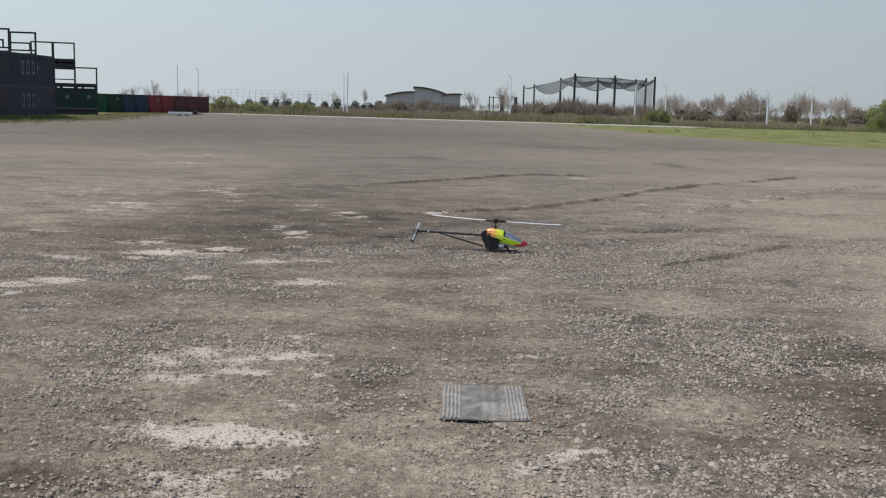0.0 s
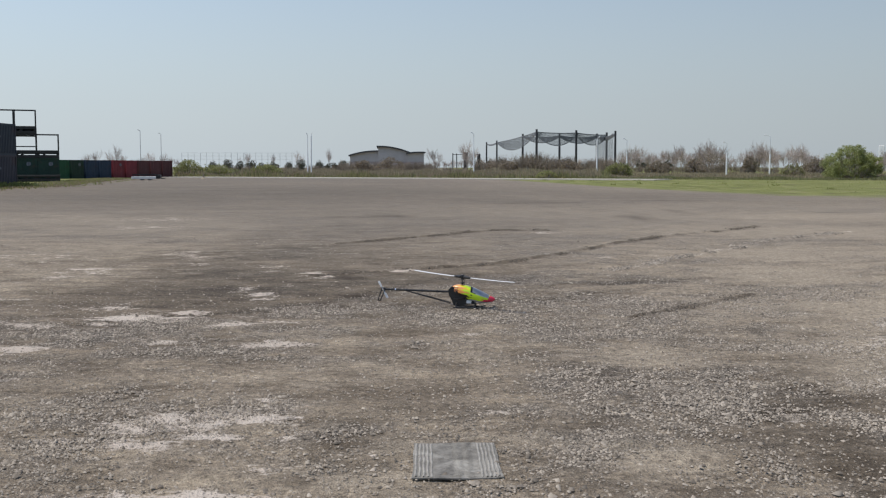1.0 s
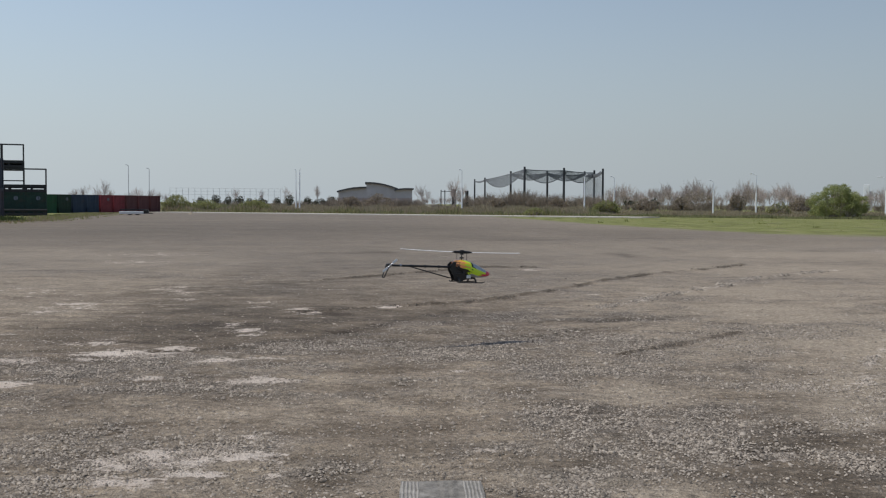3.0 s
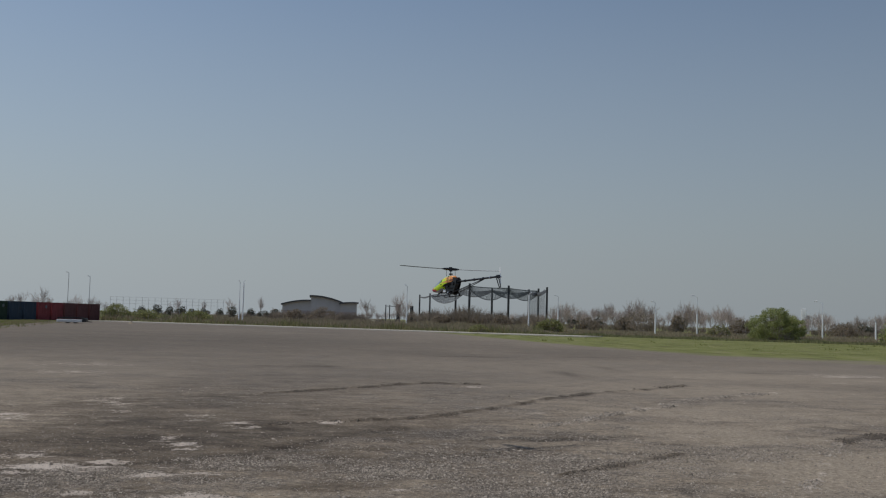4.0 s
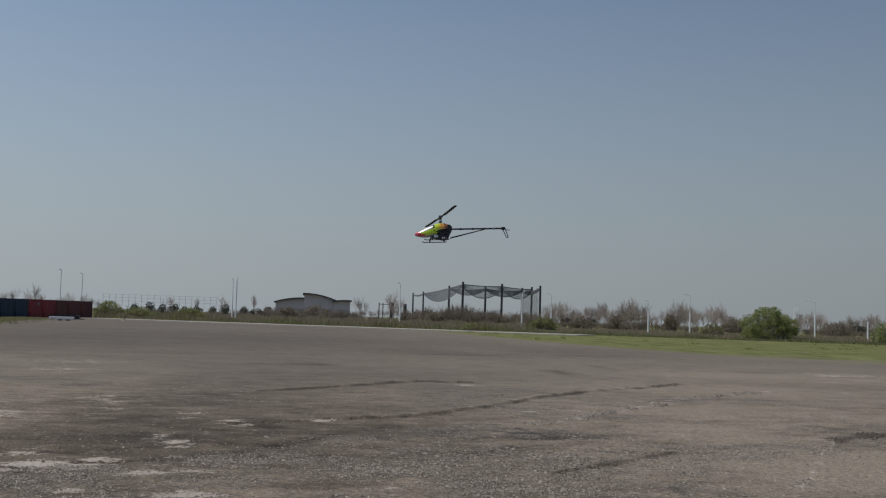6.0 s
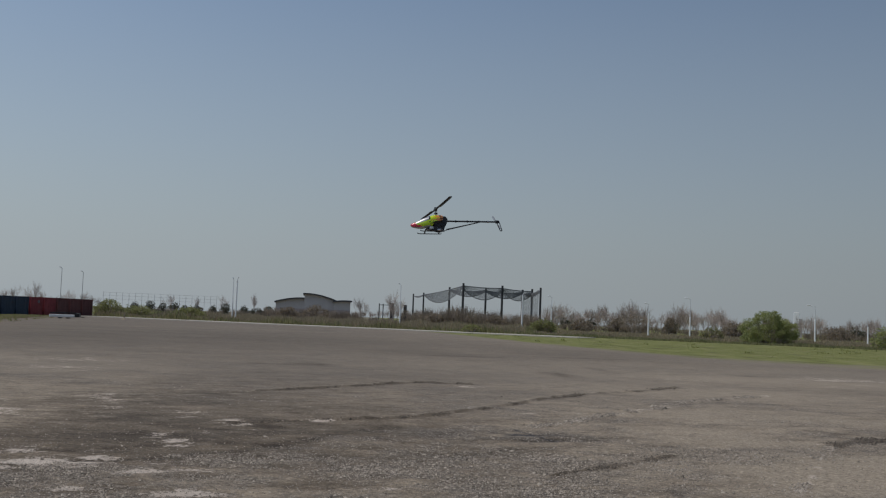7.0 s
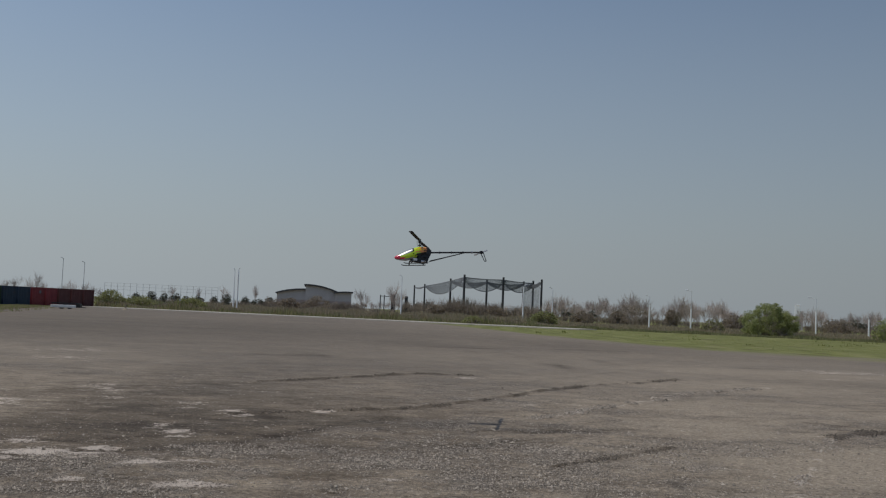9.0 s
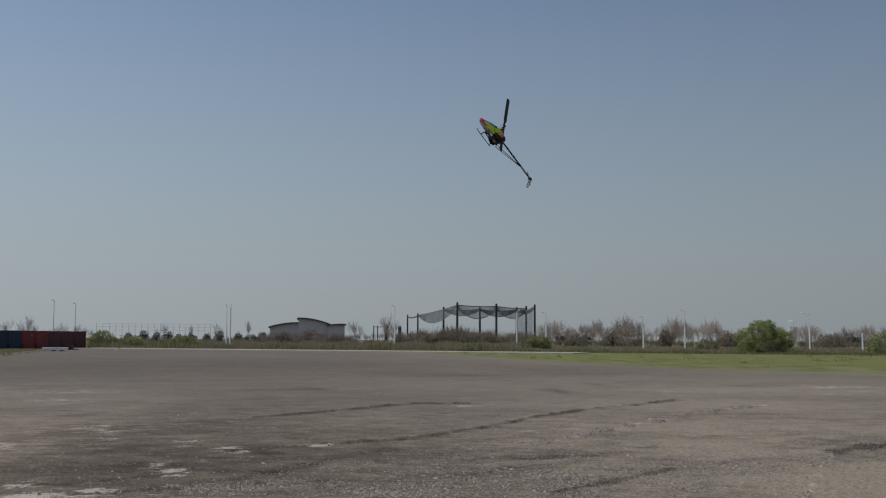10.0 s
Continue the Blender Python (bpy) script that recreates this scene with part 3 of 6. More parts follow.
def build_ground():
    xs = steps((-3000, -300, 450), (-300, -60, 20), (-60, -14, 2.0), (-14, -4.4, 0.2), (-4.4, 5.2, 0.05), (5.2, 9, 0.08), (9, 14, 0.2), (14, 60, 2.0), (60, 300, 20), (300, 3000, 450))
    ys = steps((-3000, -200, 700), (-200, -8, 24), (-8, 3.6, 0.8), (3.6, 13.5, 0.05), (13.5, 30, 0.11), (30, 60, 0.6), (60, 180, 1.5), (180, 400, 20), (400, 3000, 520))
    X, Y = np.meshgrid(xs, ys)
    wob = (lattice(X * 0.7, Y, 0.5, 51, 4) - 0.5) * 5.0
    w = np.sin(3.1 * X + 1.7 * np.sin(2.3 * Y)) * np.sin(2.7 * Y + 1.3 * np.sin(1.9 * X)) + 0.5 * np.sin(11 * X + 7 * Y) * np.sin(9 * Y - 6 * X)
    best, side = rut_field(X, Y, RUTS)
    dark, _ = rut_field(X, Y, TRACKS_DARK)
    pale, _ = rut_field(X, Y, TRACKS_PALE)
    broken = 0.5 + 0.5 * np.sin(5.3 * X + 2 * np.sin(3 * Y)) * np.sin(4.1 * Y)
    width = 0.05 + 0.006 * Y
    width = width * np.clip(1 + 0.5 * wob, 0.45, 1.9) * np.where((Y > 10) & (Y < 14) & (X > 1.5), 0.6, 1.0)
    ridge = np.exp(-(best / width) ** 2)
    inner = (np.abs(X) < 16) & (Y > 3) & (Y < 60)
    Z = np.where(inner, 0.006 * w + 0.034 * ridge * (0.35 + broken) * (0.6 + 0.4 * side) + 0.016 * (np.exp(-(pale / width) ** 2) * broken - 0.8 * np.exp(-(dark / width) ** 2)) + 0.030 * (lattice(X, Y, 0.22, 77, 3) - 0.5) * np.clip((40 - Y) / 20, 0, 1), 0.0)
    dust = spread(X, Y, DUST_WEST + DUST_EAST + DUST_LINE + DUST_MID + DUST_FAR, wob) + 0.40 * np.exp(-((best - 1.6 * width) / width) ** 2) * (side > 0) * broken + 0.56 * np.exp(-(pale / (1.2 * width)) ** 2) * (0.3 + 0.7 * broken)
    # stains and dark tracks, plus a painted shadow line along each rut
    stain = np.clip(spread(X, Y, STAIN_NEAR + STAIN_MID + STAIN_FAR, wob) + 0.75 * np.exp(-(dark / (1.3 * width)) ** 2) * np.clip(0.8 + 0.2 * wob, 0, 1) + 1.0 * np.exp(-(best / (0.60 * width)) ** 2) * np.clip(0.28 + 0.62 * broken + 0.34 * wob, 0, 1), 0, 1)
    turf = np.clip(0.5 + (Y - verge_y(X)) / 20.0, 0, 1)
    west = np.interp(Y, [-50, 60, 90, 125, 150], [-46, -42, -38, -40, -44])
    turf = np.maximum(turf, np.clip(0.5 + (west - X) / 4.0, 0, 1))
    turf = np.where(Y > kerb_y(X) + 6, np.maximum(0.52, np.where(X > 8, turf, 0)), turf)
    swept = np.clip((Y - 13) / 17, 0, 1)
    tone = np.clip((0.42 * lattice(X * 0.8, Y * 0.8, 11.0, 41, 5) + 0.58 * lattice(X * 0.7, Y, 1.9, 42, 5) - 0.5) * np.interp(Y, [5, 9, 22, 60], [3.4, 2.4, 1.3, 1.0]) + 0.5, 0, 1)
    tone = np.clip(tone + 0.30 * np.clip((X + 3) / 9, -0.08, 1) * np.clip((Y - 8) / 10, 0, 1) + 0.13 * np.clip((Y - 12) / 16, 0, 1), 0, 1)
    tone = np.clip(tone + 0.22 * np.clip((-3 - X) / 3, 0, 1) * np.clip((Y - 8) / 3, 0, 1) * np.clip((50 - Y) / 20, 0, 1) + 0.42 * np.clip((X - 0.5) / 4, 0, 1) * np.clip((Y - 8) / 3, 0, 1) * np.clip((26 - Y) / 8, 0, 1) - 0.28 * np.clip((7.2 - Y) / 1.6, 0, 1) * np.clip(X + 0.2, 0, 1), 0, 1)
    tone = np.clip(tone + 0.22 * np.clip((X - 0.8) / 2, 0, 1) * np.clip((Y - 6.8) / 1.5, 0, 1) * np.clip((32 - Y) / 12, 0, 1), 0, 1)
    tone = np.clip(tone - 0.20 * np.clip((-0.5 - X) / 2, 0, 1) * np.clip((X + 5.0) / 1.5, 0, 1) * np.clip((Y - 10) / 2, 0, 1) * np.clip((22 - Y) / 6, 0, 1) + 0.30 * np.clip((X - 3.5) / 1.5, 0, 1) * np.clip((Y - 9) / 2, 0, 1) * np.clip((18 - Y) / 3, 0, 1), 0, 1)
    tone = np.clip(tone + 0.24 * np.clip((-4.2 - X) / 1.5, 0, 1) * np.clip((Y - 9) / 2, 0, 1) * np.clip((34 - Y) / 8, 0, 1), 0, 1)
    tone = np.clip(tone - 0.26 * np.clip((Y - 32) / 30, 0, 1) * np.clip((16 - X) / 8, 0, 1) - 0.08 * np.clip((2.5 - X) / 3, 0, 1) * np.clip((X + 9) / 4, 0, 1) * np.clip((Y - 8) / 3, 0, 1) * np.clip((45 - Y) / 20, 0, 1), 0, 1)
    tone = np.clip(tone - 0.35 * np.clip((-1.55 - X) / 0.5, 0, 1) * np.clip((6.2 - Y) / 0.8, 0, 1), 0, 1)
    grit = grit_bed(X, Y)
    ny, nx = X.shape
    me = bpy.data.meshes.new("ground")
    idx = np.arange(ny * nx).reshape(ny, nx)
    quads = np.stack([idx[:-1, :-1], idx[:-1, 1:], idx[1:, 1:], idx[1:, :-1]], -1).reshape(-1, 4)
    me.vertices.add(ny * nx)
    me.vertices.foreach_set("co", np.stack([X, Y, Z], -1).astype(np.float32).ravel())
    me.loops.add(quads.size)
    me.loops.foreach_set("vertex_index", quads.astype(np.int32).ravel())
    me.polygons.add(len(quads))
    me.polygons.foreach_set("loop_start", np.arange(0, quads.size, 4, dtype=np.int32))
    me.polygons.foreach_set("use_smooth", np.ones(len(quads), dtype=bool))
    me.update(calc_edges=True)
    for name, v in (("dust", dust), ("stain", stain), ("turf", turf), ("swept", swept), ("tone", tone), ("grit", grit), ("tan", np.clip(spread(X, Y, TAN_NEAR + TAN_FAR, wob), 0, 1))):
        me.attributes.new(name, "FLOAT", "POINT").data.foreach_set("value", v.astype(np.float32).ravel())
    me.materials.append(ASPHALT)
    return tagged(new("ground", me), "grey-brown worn asphalt yard with grit and dust", "ground", kind="structure")


def build_road():
    """The pale concrete road along the far edge of the yard, a kerb's height above it."""
    d = (KERB_B - KERB_A).normalized()
    nrm = Vector((-d.y, d.x))
    a, b = KERB_A - d * 2, KERB_B - d * 1
    bm = bmesh.new()
    for k in range(12):
        p, q = a.lerp(b, k / 12) + d * 0.02, a.lerp(b, (k + 1) / 12) - d * 0.02
        lo = [p, q, q + nrm * 9, p + nrm * 9]
        vb = [bm.verts.new((v.x, v.y, 0.0)) for v in lo]
        vt = [bm.verts.new((v.x, v.y, 0.10)) for v in lo]
        bm.faces.new(vt)
        for i in range(4):
            bm.faces.new((vb[i], vb[(i + 1) % 4], vt[(i + 1) % 4], vt[i]))
    bmesh.ops.recalc_face_normals(bm, faces=bm.faces)
    return tagged(part("road", bm, CONCRETE), "pale concrete strip along the yard's far edge", "road", kind="structure")


def scatter_gravel(name, count, y0, y1, size, seed, label, everywhere=0.0, bunch=1.6):
    """Loose lumpy stones, thickest on the grit beds, one joined mesh."""
    rng = np.random.default_rng(seed)
    y = y0 + (y1 - y0) * rng.random(count) ** bunch
    x = rng.uniform(-0.47, 0.50, count) * y + rng.uniform(-0.2, 0.2, count)
    keep = rng.random(count) < np.clip((grit_bed(x, y) - 0.34) * 1.4, everywhere, 0.9)
    keep &= rng.random(count) < np.clip((y1 + 1 - y) / 4.0, 0, 1) * np.clip((y - y0 + 0.4) / (0.15 * y0), 0, 1)
    x, y = x[keep], y[keep]
    n = len(x)
    base = np.array([(1, 0, 0), (0, 0.9, 0), (-1, 0.1, 0), (0.1, -0.9, 0), (-0.45, 0, 0.62), (0.45, 0.1, 0.62)])
    s = size * rng.lognormal(0, 0.35, n)
    a = rng.uniform(0, 6.28, n)
    pts = base[None] + rng.normal(0, 0.2, (n, 6, 3))
    pts[:, :4, 2] = rng.uniform(-0.25, 0.25, (n, 4))
    pts *= s[:, None, None] * np.array([1.0, 0.8, 0.95])
    c, sn = np.cos(a)[:, None], np.sin(a)[:, None]
    V = np.stack([x[:, None] + c * pts[..., 0] - sn * pts[..., 1], y[:, None] + sn * pts[..., 0] + c * pts[..., 1], pts[..., 2] + 0.16 * s[:, None]], -1).reshape(-1, 3)
    tri = np.array([(0, 1, 5), (1, 4, 5), (1, 2, 4), (2, 3, 4), (3, 5, 4), (3, 0, 5)])
    F = (np.arange(n)[:, None, None] * 6 + tri[None]).reshape(-1, 3)
    me = bpy.data.meshes.new(name)
    me.vertices.add(len(V))
    me.vertices.foreach_set("co", V.astype(np.float32).ravel())
    me.loops.add(F.size)
    me.loops.foreach_set("vertex_index", F.astype(np.int32).ravel())
    me.polygons.add(len(F))
    me.polygons.foreach_set("loop_start", np.arange(0, F.size, 3, dtype=np.int32))
    me.update(calc_edges=True)
    me.materials.append(GRAVEL)
    return tagged(new(name, me), label, "gravel", kind="stuff")


def blades(name, material, spots, label, category="grass", width=0.02):
    """Upright stalks or blades: spots are (x, y, z, height, width); two crossed slivers each."""
    rng = np.random.default_rng(len(spots))
    V, F = [], []
    for x, y, z, h, w in spots:
        for _ in range(2):
            a, lean = rng.uniform(0, 6.28), rng.uniform(-0.35, 0.35)
            c, s = math.cos(a) * w, math.sin(a) * w
            hh = h * rng.uniform(0.6, 1.1)
            ox, oy = rng.normal(0, w * 2), rng.normal(0, w * 2)
            o = len(V)
            V += [(x + ox - c, y + oy - s, z - 0.03), (x + ox + c, y + oy + s, z - 0.03), (x + ox + c * 0.7 + lean * hh * 0.5, y + oy + s * 0.7, z + hh * 0.6),
                  (x + ox + lean * hh, y + oy, z + hh), (x + ox - c * 0.7 + lean * hh * 0.5, y + oy - s * 0.7, z + hh * 0.6)]
            F += [(o, o + 1, o + 2, o + 4), (o + 4, o + 2, o + 3)]
    return tagged(mesh_from(name, V, F, material), label, category, kind="stuff")


build_ground()
build_road()


# ---- shipping containers ----
def container(name, m, length, paint, label, group, lettered=False, mark=None, H=2.59):
    """A steel box with corrugated sides, corner posts, rails, corner castings and a pair of doors at its -y end; length along y."""
    top = thing(name, m, label, "shipping container", group)
    W, L = 2.44, length
    for side in (-1, 1):
        V, F = [], []
        ys_, k = [], 0
        y = 0.12
        while y < L - 0.12:
            for dy, dep in ((0.0, 0), (0.07, 0), (0.10, 1), (0.17, 1), (0.20, 0)):
                ys_.append((min(y + dy, L - 0.1), dep))
            y += 0.28
        for yy, dep in ys_:
            x = side * (W / 2 - 0.02 - 0.04 * dep)
            V += [(x, yy, 0.16), (x, yy, H - 0.1)]
        for i in range(len(ys_) - 1):
            F.append((2 * i, 2 * i + 2, 2 * i + 3, 2 * i + 1))
        mesh_from("side_panel", V, F, paint, top)
    bm = bmesh.new()
    box(bm, -W / 2 + 0.03, W / 2 - 0.03, 0.03, L - 0.03, H - 0.09, H - 0.05)
    part("roof_panel", bm, paint, top)
    bm = bmesh.new()
    box(bm, -W / 2 + 0.06, W / 2 - 0.06, 0.06, L - 0.06, 0.1, 0.16)
    part("floor_panel", bm, STEEL_BLACK, top)
    for sx in (-1, 1):
        for yy in (0, L - 0.14):
            bm = bmesh.new()
            x = sx * (W / 2 - 0.07)
            box(bm, x - 0.07, x + 0.07, yy, yy + 0.14, 0.0, H, 0.012)
            part("corner_post", bm, paint, top)
        for z in (0.0, H - 0.13):
            bm = bmesh.new()
            x = sx * (W / 2 - 0.05)
            box(bm, x - 0.05, x + 0.05, 0.14, L - 0.14, z, z + 0.13)
            part("side_rail", bm, paint, top)
    for yy in (0.0, L - 0.12):
        for z in (0.02, H - 0.12):
            bm = bmesh.new()
            box(bm, -W / 2 + 0.14, W / 2 - 0.14, yy + 0.004, yy + 0.116, z, z + 0.12)
            part("end_rail", bm, paint, top)
    bm = bmesh.new()
    box(bm, -W / 2 + 0.14, W / 2 - 0.14, L - 0.08, L - 0.05, 0.14, H - 0.12)
    part("end_wall", bm, paint, top)
    for sx in (-1, 1):
        bm = bmesh.new()
        x0, x1 = sorted((sx * 0.01, sx * (W / 2 - 0.15)))
        box(bm, x0, x1, 0.05, 0.09, 0.15, H - 0.13)
        for j in range(4):
            z = 0.35 + j * 0.52
            box(bm, x0 + 0.08, x1 - 0.08, 0.03, 0.052, z, z + 0.30)
        door = part("door", bm, paint, top)
        for q in (0.32, 0.82):
            bm = bmesh.new()
            rod(bm, (sx * q, 0.02, 0.15), (sx * q, 0.02, H - 0.13), 0.022, n=6)
            part("lock_rod", bm, paint, door)
    if lettered:
        for r, (y0, wid, hh) in enumerate(((L - 6.0, 3.6, 1.1),)):
            for i in range(4):
                bm = bmesh.new()
                yy = y0 + i * wid / 4
                x = W / 2 + 0.004
                for j, (a, b, c, d) in enumerate(((0.0, 0.52, 0.0, 0.2), (0.0, 0.52, 0.8, 1.0), (0.0, 0.14, 0.2, 0.8), (0.38, 0.52, 0.2, 0.8)) if i != 3 else ((0.0, 0.14, 0.0, 1.0), (0.14, 0.5, 0.42, 0.6))):
                    box(bm, x, x + 0.006, yy + a, yy + b, 0.95 + c * hh, 0.95 + d * hh)
                part("letter_bar", bm, LETTER, top, "faded pale lettering block")
    if mark:
        bm = bmesh.new()
        rod(bm, (mark, 0.014, 1.95), (mark, 0.028, 1.95), 0.24, n=12)
        part("emblem", bm, LETTER, top, "round pale emblem")
    return top


def open_frame(m, label, W=2.44, H=2.66, L=6.0, base=0.86, far_end=False):
    """A flat rack: a heavy ribbed deck in two layers and upright end frames of square tube."""
    top = thing("open_frame", m, label, "steel frame", "stacked open frames")
    for z0, z1, name in ((0.0, base * 0.40, "lower_deck"), (base * 0.58, base, "upper_deck")):
        bm = bmesh.new()
        box(bm, -W / 2, W / 2, 0, L, z0, z1, 0.03)
        part(name, bm, STEEL_BLACK, top)
    for i, x in enumerate((-W / 2 + 0.25, -0.35, W / 2 - 0.12)):
        bm = bmesh.new()
        box(bm, x - 0.12, x + 0.12, 0.05, L - 0.05, base * 0.401, base * 0.579)
        part("spacer_block", bm, STEEL_BLACK, top)
    for yy in (0.08, L - 0.08)[:2 if far_end else 1]:
        for sx in (-1, 1):
            bm = bmesh.new()
            x = sx * (W / 2 - 0.08)
            box(bm, x - 0.08, x + 0.08, yy - 0.07, yy + 0.07, base + 0.001, H)
            part("post", bm, STEEL_BLACK, top)
        bm = bmesh.new()
        box(bm, -W / 2 + 0.161, W / 2 - 0.161, yy - 0.06, yy + 0.06, H - 0.15, H)
        part("end_rail", bm, STEEL_BLACK, top)
    if far_end:
        bm = bmesh.new()
        box(bm, -W / 2 + 0.161, W / 2 - 0.161, L - 0.14, L - 0.04, base + 0.45, base + 0.57)
        part("cross_bar", bm, STEEL_BLACK, top)
    return top


def folded_rack(m, label):
    """Two flat decks folded down on one another, daylight between them."""
    top = thing("folded_rack", m, label, "steel frame", "folded racks")
    for z0, z1 in ((0.0, 0.34), (0.50, 0.74)):
        bm = bmesh.new()
        box(bm, -1.22, 1.22, 0, 2.2, z0, z1, 0.03)
        part("deck", bm, STEEL_BLACK, top)
    for x in (-1.0, 0.0, 1.0):
        bm = bmesh.new()
        box(bm, x - 0.2, x + 0.2, 0.1, 2.1, 0.341, 0.499)
        part("spacer_block", bm, STEEL_BLACK, top)
    return top


# tall dark stack, its long flank to the yard
for x, y in ((-37.81, 76.29), (-38.43, 64.0)):
    container("shipping_container", pose(x, y, 0, 0, 0, -2.9), 12.19, NAVY_LOW, "weathered violet-navy steel container on the verge", "dark container stack", lettered=True)
    container("shipping_container", pose(x, y, 2.60, 0, 0, -2.9), 12.19, NAVY, "dark navy steel container on top of another", "dark container stack", lettered=True)


def guard_frame(m, label, W=1.95, H=1.84):
    """A flat end frame of square tube standing on a container: posts, rails and a short ladder of bars."""
    top = thing("guard_frame", m, label, "steel frame", "guard frames")
    for x in (-W / 2, W / 2):
        bm = bmesh.new()
        box(bm, x - 0.07, x + 0.07, -0.06, 0.06, 0.0, H)
        part("post", bm, STEEL_BLACK, top)
    for x0, x1, z, t_ in ((-W / 2, W / 2, H - 0.07, 0.07), (-W / 2, W / 2, 0.06, 0.06), (-W / 2, W * 0.28, 0.93, 0.06), (-W / 2, W / 2, 0.34, 0.06)):
        bm = bmesh.new()
        box(bm, x0 + 0.071, x1 - 0.071, -0.05, 0.05, z - t_, z + t_)
        part("rail", bm, STEEL_BLACK, top)
    bm = bmesh.new()
    box(bm, W * 0.28 - 0.07, W * 0.28 + 0.05, -0.05, 0.05, 0.401, 0.99)
    part("short_post", bm, STEEL_BLACK, top)
    return top


guard_frame(pose(-37.4, 85.5, 5.19, 0, 0, 12), "black square-tube guard frame on the navy containers")
guard_frame(pose(-37.75, 81.4, 5.19, 0, 0, 12), "black square-tube guard frame on the navy containers")
# green containers farther back, frames piled on them
for k, (gx, gy) in enumerate(((-48.25, 115.2), (-46.25, 116.05), (-44.1, 116.9))):
    container("shipping_container", pose(gx, gy, 0, 0, 0, 21), 6.06, GREEN_DEEP, "deep green steel container under a black frame", "green containers", mark=0.3)
    open_frame(pose(gx, gy, 2.60, 0, 0, 21), "black bare steel frame on a green container", far_end=k == 1)
    if k < 2:
        open_frame(pose(gx, gy, 5.265, 0, 0, 21), "black bare steel frame at the top of the pile")
    folded_rack(pose(gx + 1.1, gy - 2.9, 0, 0, 0, 21), "black folded steel rack before a green container")
# long row at the back, doors to the yard
ROW_A, ROW_B = Vector((-52.8, 142.6)), Vector((-42.9, 166.5))
COATS = [(GREEN_BRIGHT, "bright green"), (GREEN_DEEP, "deep green"), (BLUE, "faded blue"), (BLUE, "faded blue"), (RED, "red"), (RED, "red"), (OXBLOOD, "oxblood"), (OXBLOOD, "oxblood"), (OXBLOOD, "oxblood")]
for i, (paint, word) in enumerate(COATS):
    c = ROW_A.lerp(ROW_B, (i + 0.5) / len(COATS))
    turn = math.degrees(math.atan2(ROW_B.y - ROW_A.y, ROW_B.x - ROW_A.x))
    container("shipping_container", pose(c.x, c.y, 0, 0, 0, turn), 6.06, paint, word + " steel container in a row, doors to the yard", "container row", mark=0.4 if i in (1, 4) else None)


def flat_trailer(m):
    """A low white flat trailer with dark rails over its bed and a dark box at its end."""
    top = thing("flat_trailer", m, "low white flat trailer with dark rails", "trailer")
    bm = bmesh.new()
    box(bm, -1.6, 1.25, -0.8, 0.8, 0.14, 0.46, 0.04)
    part("bed", bm, CANVAS, top, "white bed")
    for y in (-0.74, 0.74):
        bm = bmesh.new()
        box(bm, -1.5, 1.5, y - 0.04, y + 0.04, 0.62, 0.72)
        for x in (-1.4, 0.0, 1.4):
            box(bm, x - 0.04, x + 0.04, y - 0.03, y + 0.03, 0.44, 0.63)
        part("side_rail", bm, STEEL_BLACK, top)
    bm = bmesh.new()
    box(bm, 1.26, 1.75, -0.6, 0.6, 0.18, 0.66, 0.04)
    part("tool_box", bm, STEEL_BLACK, top)
    bm = bmesh.new()
    rod(bm, (1.75, 0, 0.24), (2.3, 0, 0.20), 0.05)
    part("drawbar", bm, STEEL_BLACK, top)
    for x in (-0.45, 0.45):
        for y in (-0.60, 0.60):
            bm = bmesh.new()
            rod(bm, (x, y - 0.1, 0.15), (x, y + 0.1, 0.15), 0.15, n=16)
            part("wheel", bm, STEEL_BLACK, top)


flat_trailer(pose(-36.1, 127.2, 0, 0, 0, 6))


def marker_post(m):
    top = thing("marker_post", m, "short weathered marker post at the yard's edge", "post")
    bm = bmesh.new()
    rod(bm, (0, 0, -0.05), (0, 0, 0.75), 0.10, 0.08, 8)
    part("stake", bm, STAKE, top)
    bm = bmesh.new()
    bmesh.ops.create_cone(bm, cap_ends=True, segments=10, radius1=0.42, radius2=0.15, depth=0.28, matrix=Matrix.Translation((0, 0, 0.14)))
    part("footing", bm, STAKE, top)


marker_post(pose(-31.6, 138.0, 0))


# ---- posts, net cage, hall ----
def lamp_post(az, r, h, arm, label, sleeve=0.55, paint=None):
    """A slim pole, white and thicker below, thin and grey above, with a short arm."""
    x, y = polar(az, r)
    k = r / 230
    top = thing("street_lamp", pose(x, y, 0, 0, 0, -az), label, "street lamp", "white street lamps")
    if sleeve:
        bm = bmesh.new()
        rod(bm, (0, 0, -0.1), (0, 0, sleeve * h), 0.17 * k, 0.14 * k)
        part("base_sleeve", bm, WHITE_PAINT, top)
    bm = bmesh.new()
    rod(bm, (0, 0, sleeve * h), (0, 0, h), 0.07 * k, 0.05 * k)
    part("pole", bm, paint or PALE_POLE, top)
    bm = bmesh.new()
    rod(bm, (0, 0, h - 0.05), (arm * 1.4, 0, h + 0.22), 0.05 * k, 0.05 * k, 6)
    part("arm", bm, paint or PALE_POLE, top)
    bm = bmesh.new()
    x0, x1 = sorted((arm * 1.3, arm * 2.4))
    box(bm, x0, x1, -0.16, 0.16, h + 0.16, h + 0.32, 0.04)
    part("lamp_head", bm, paint or PALE_POLE, top)


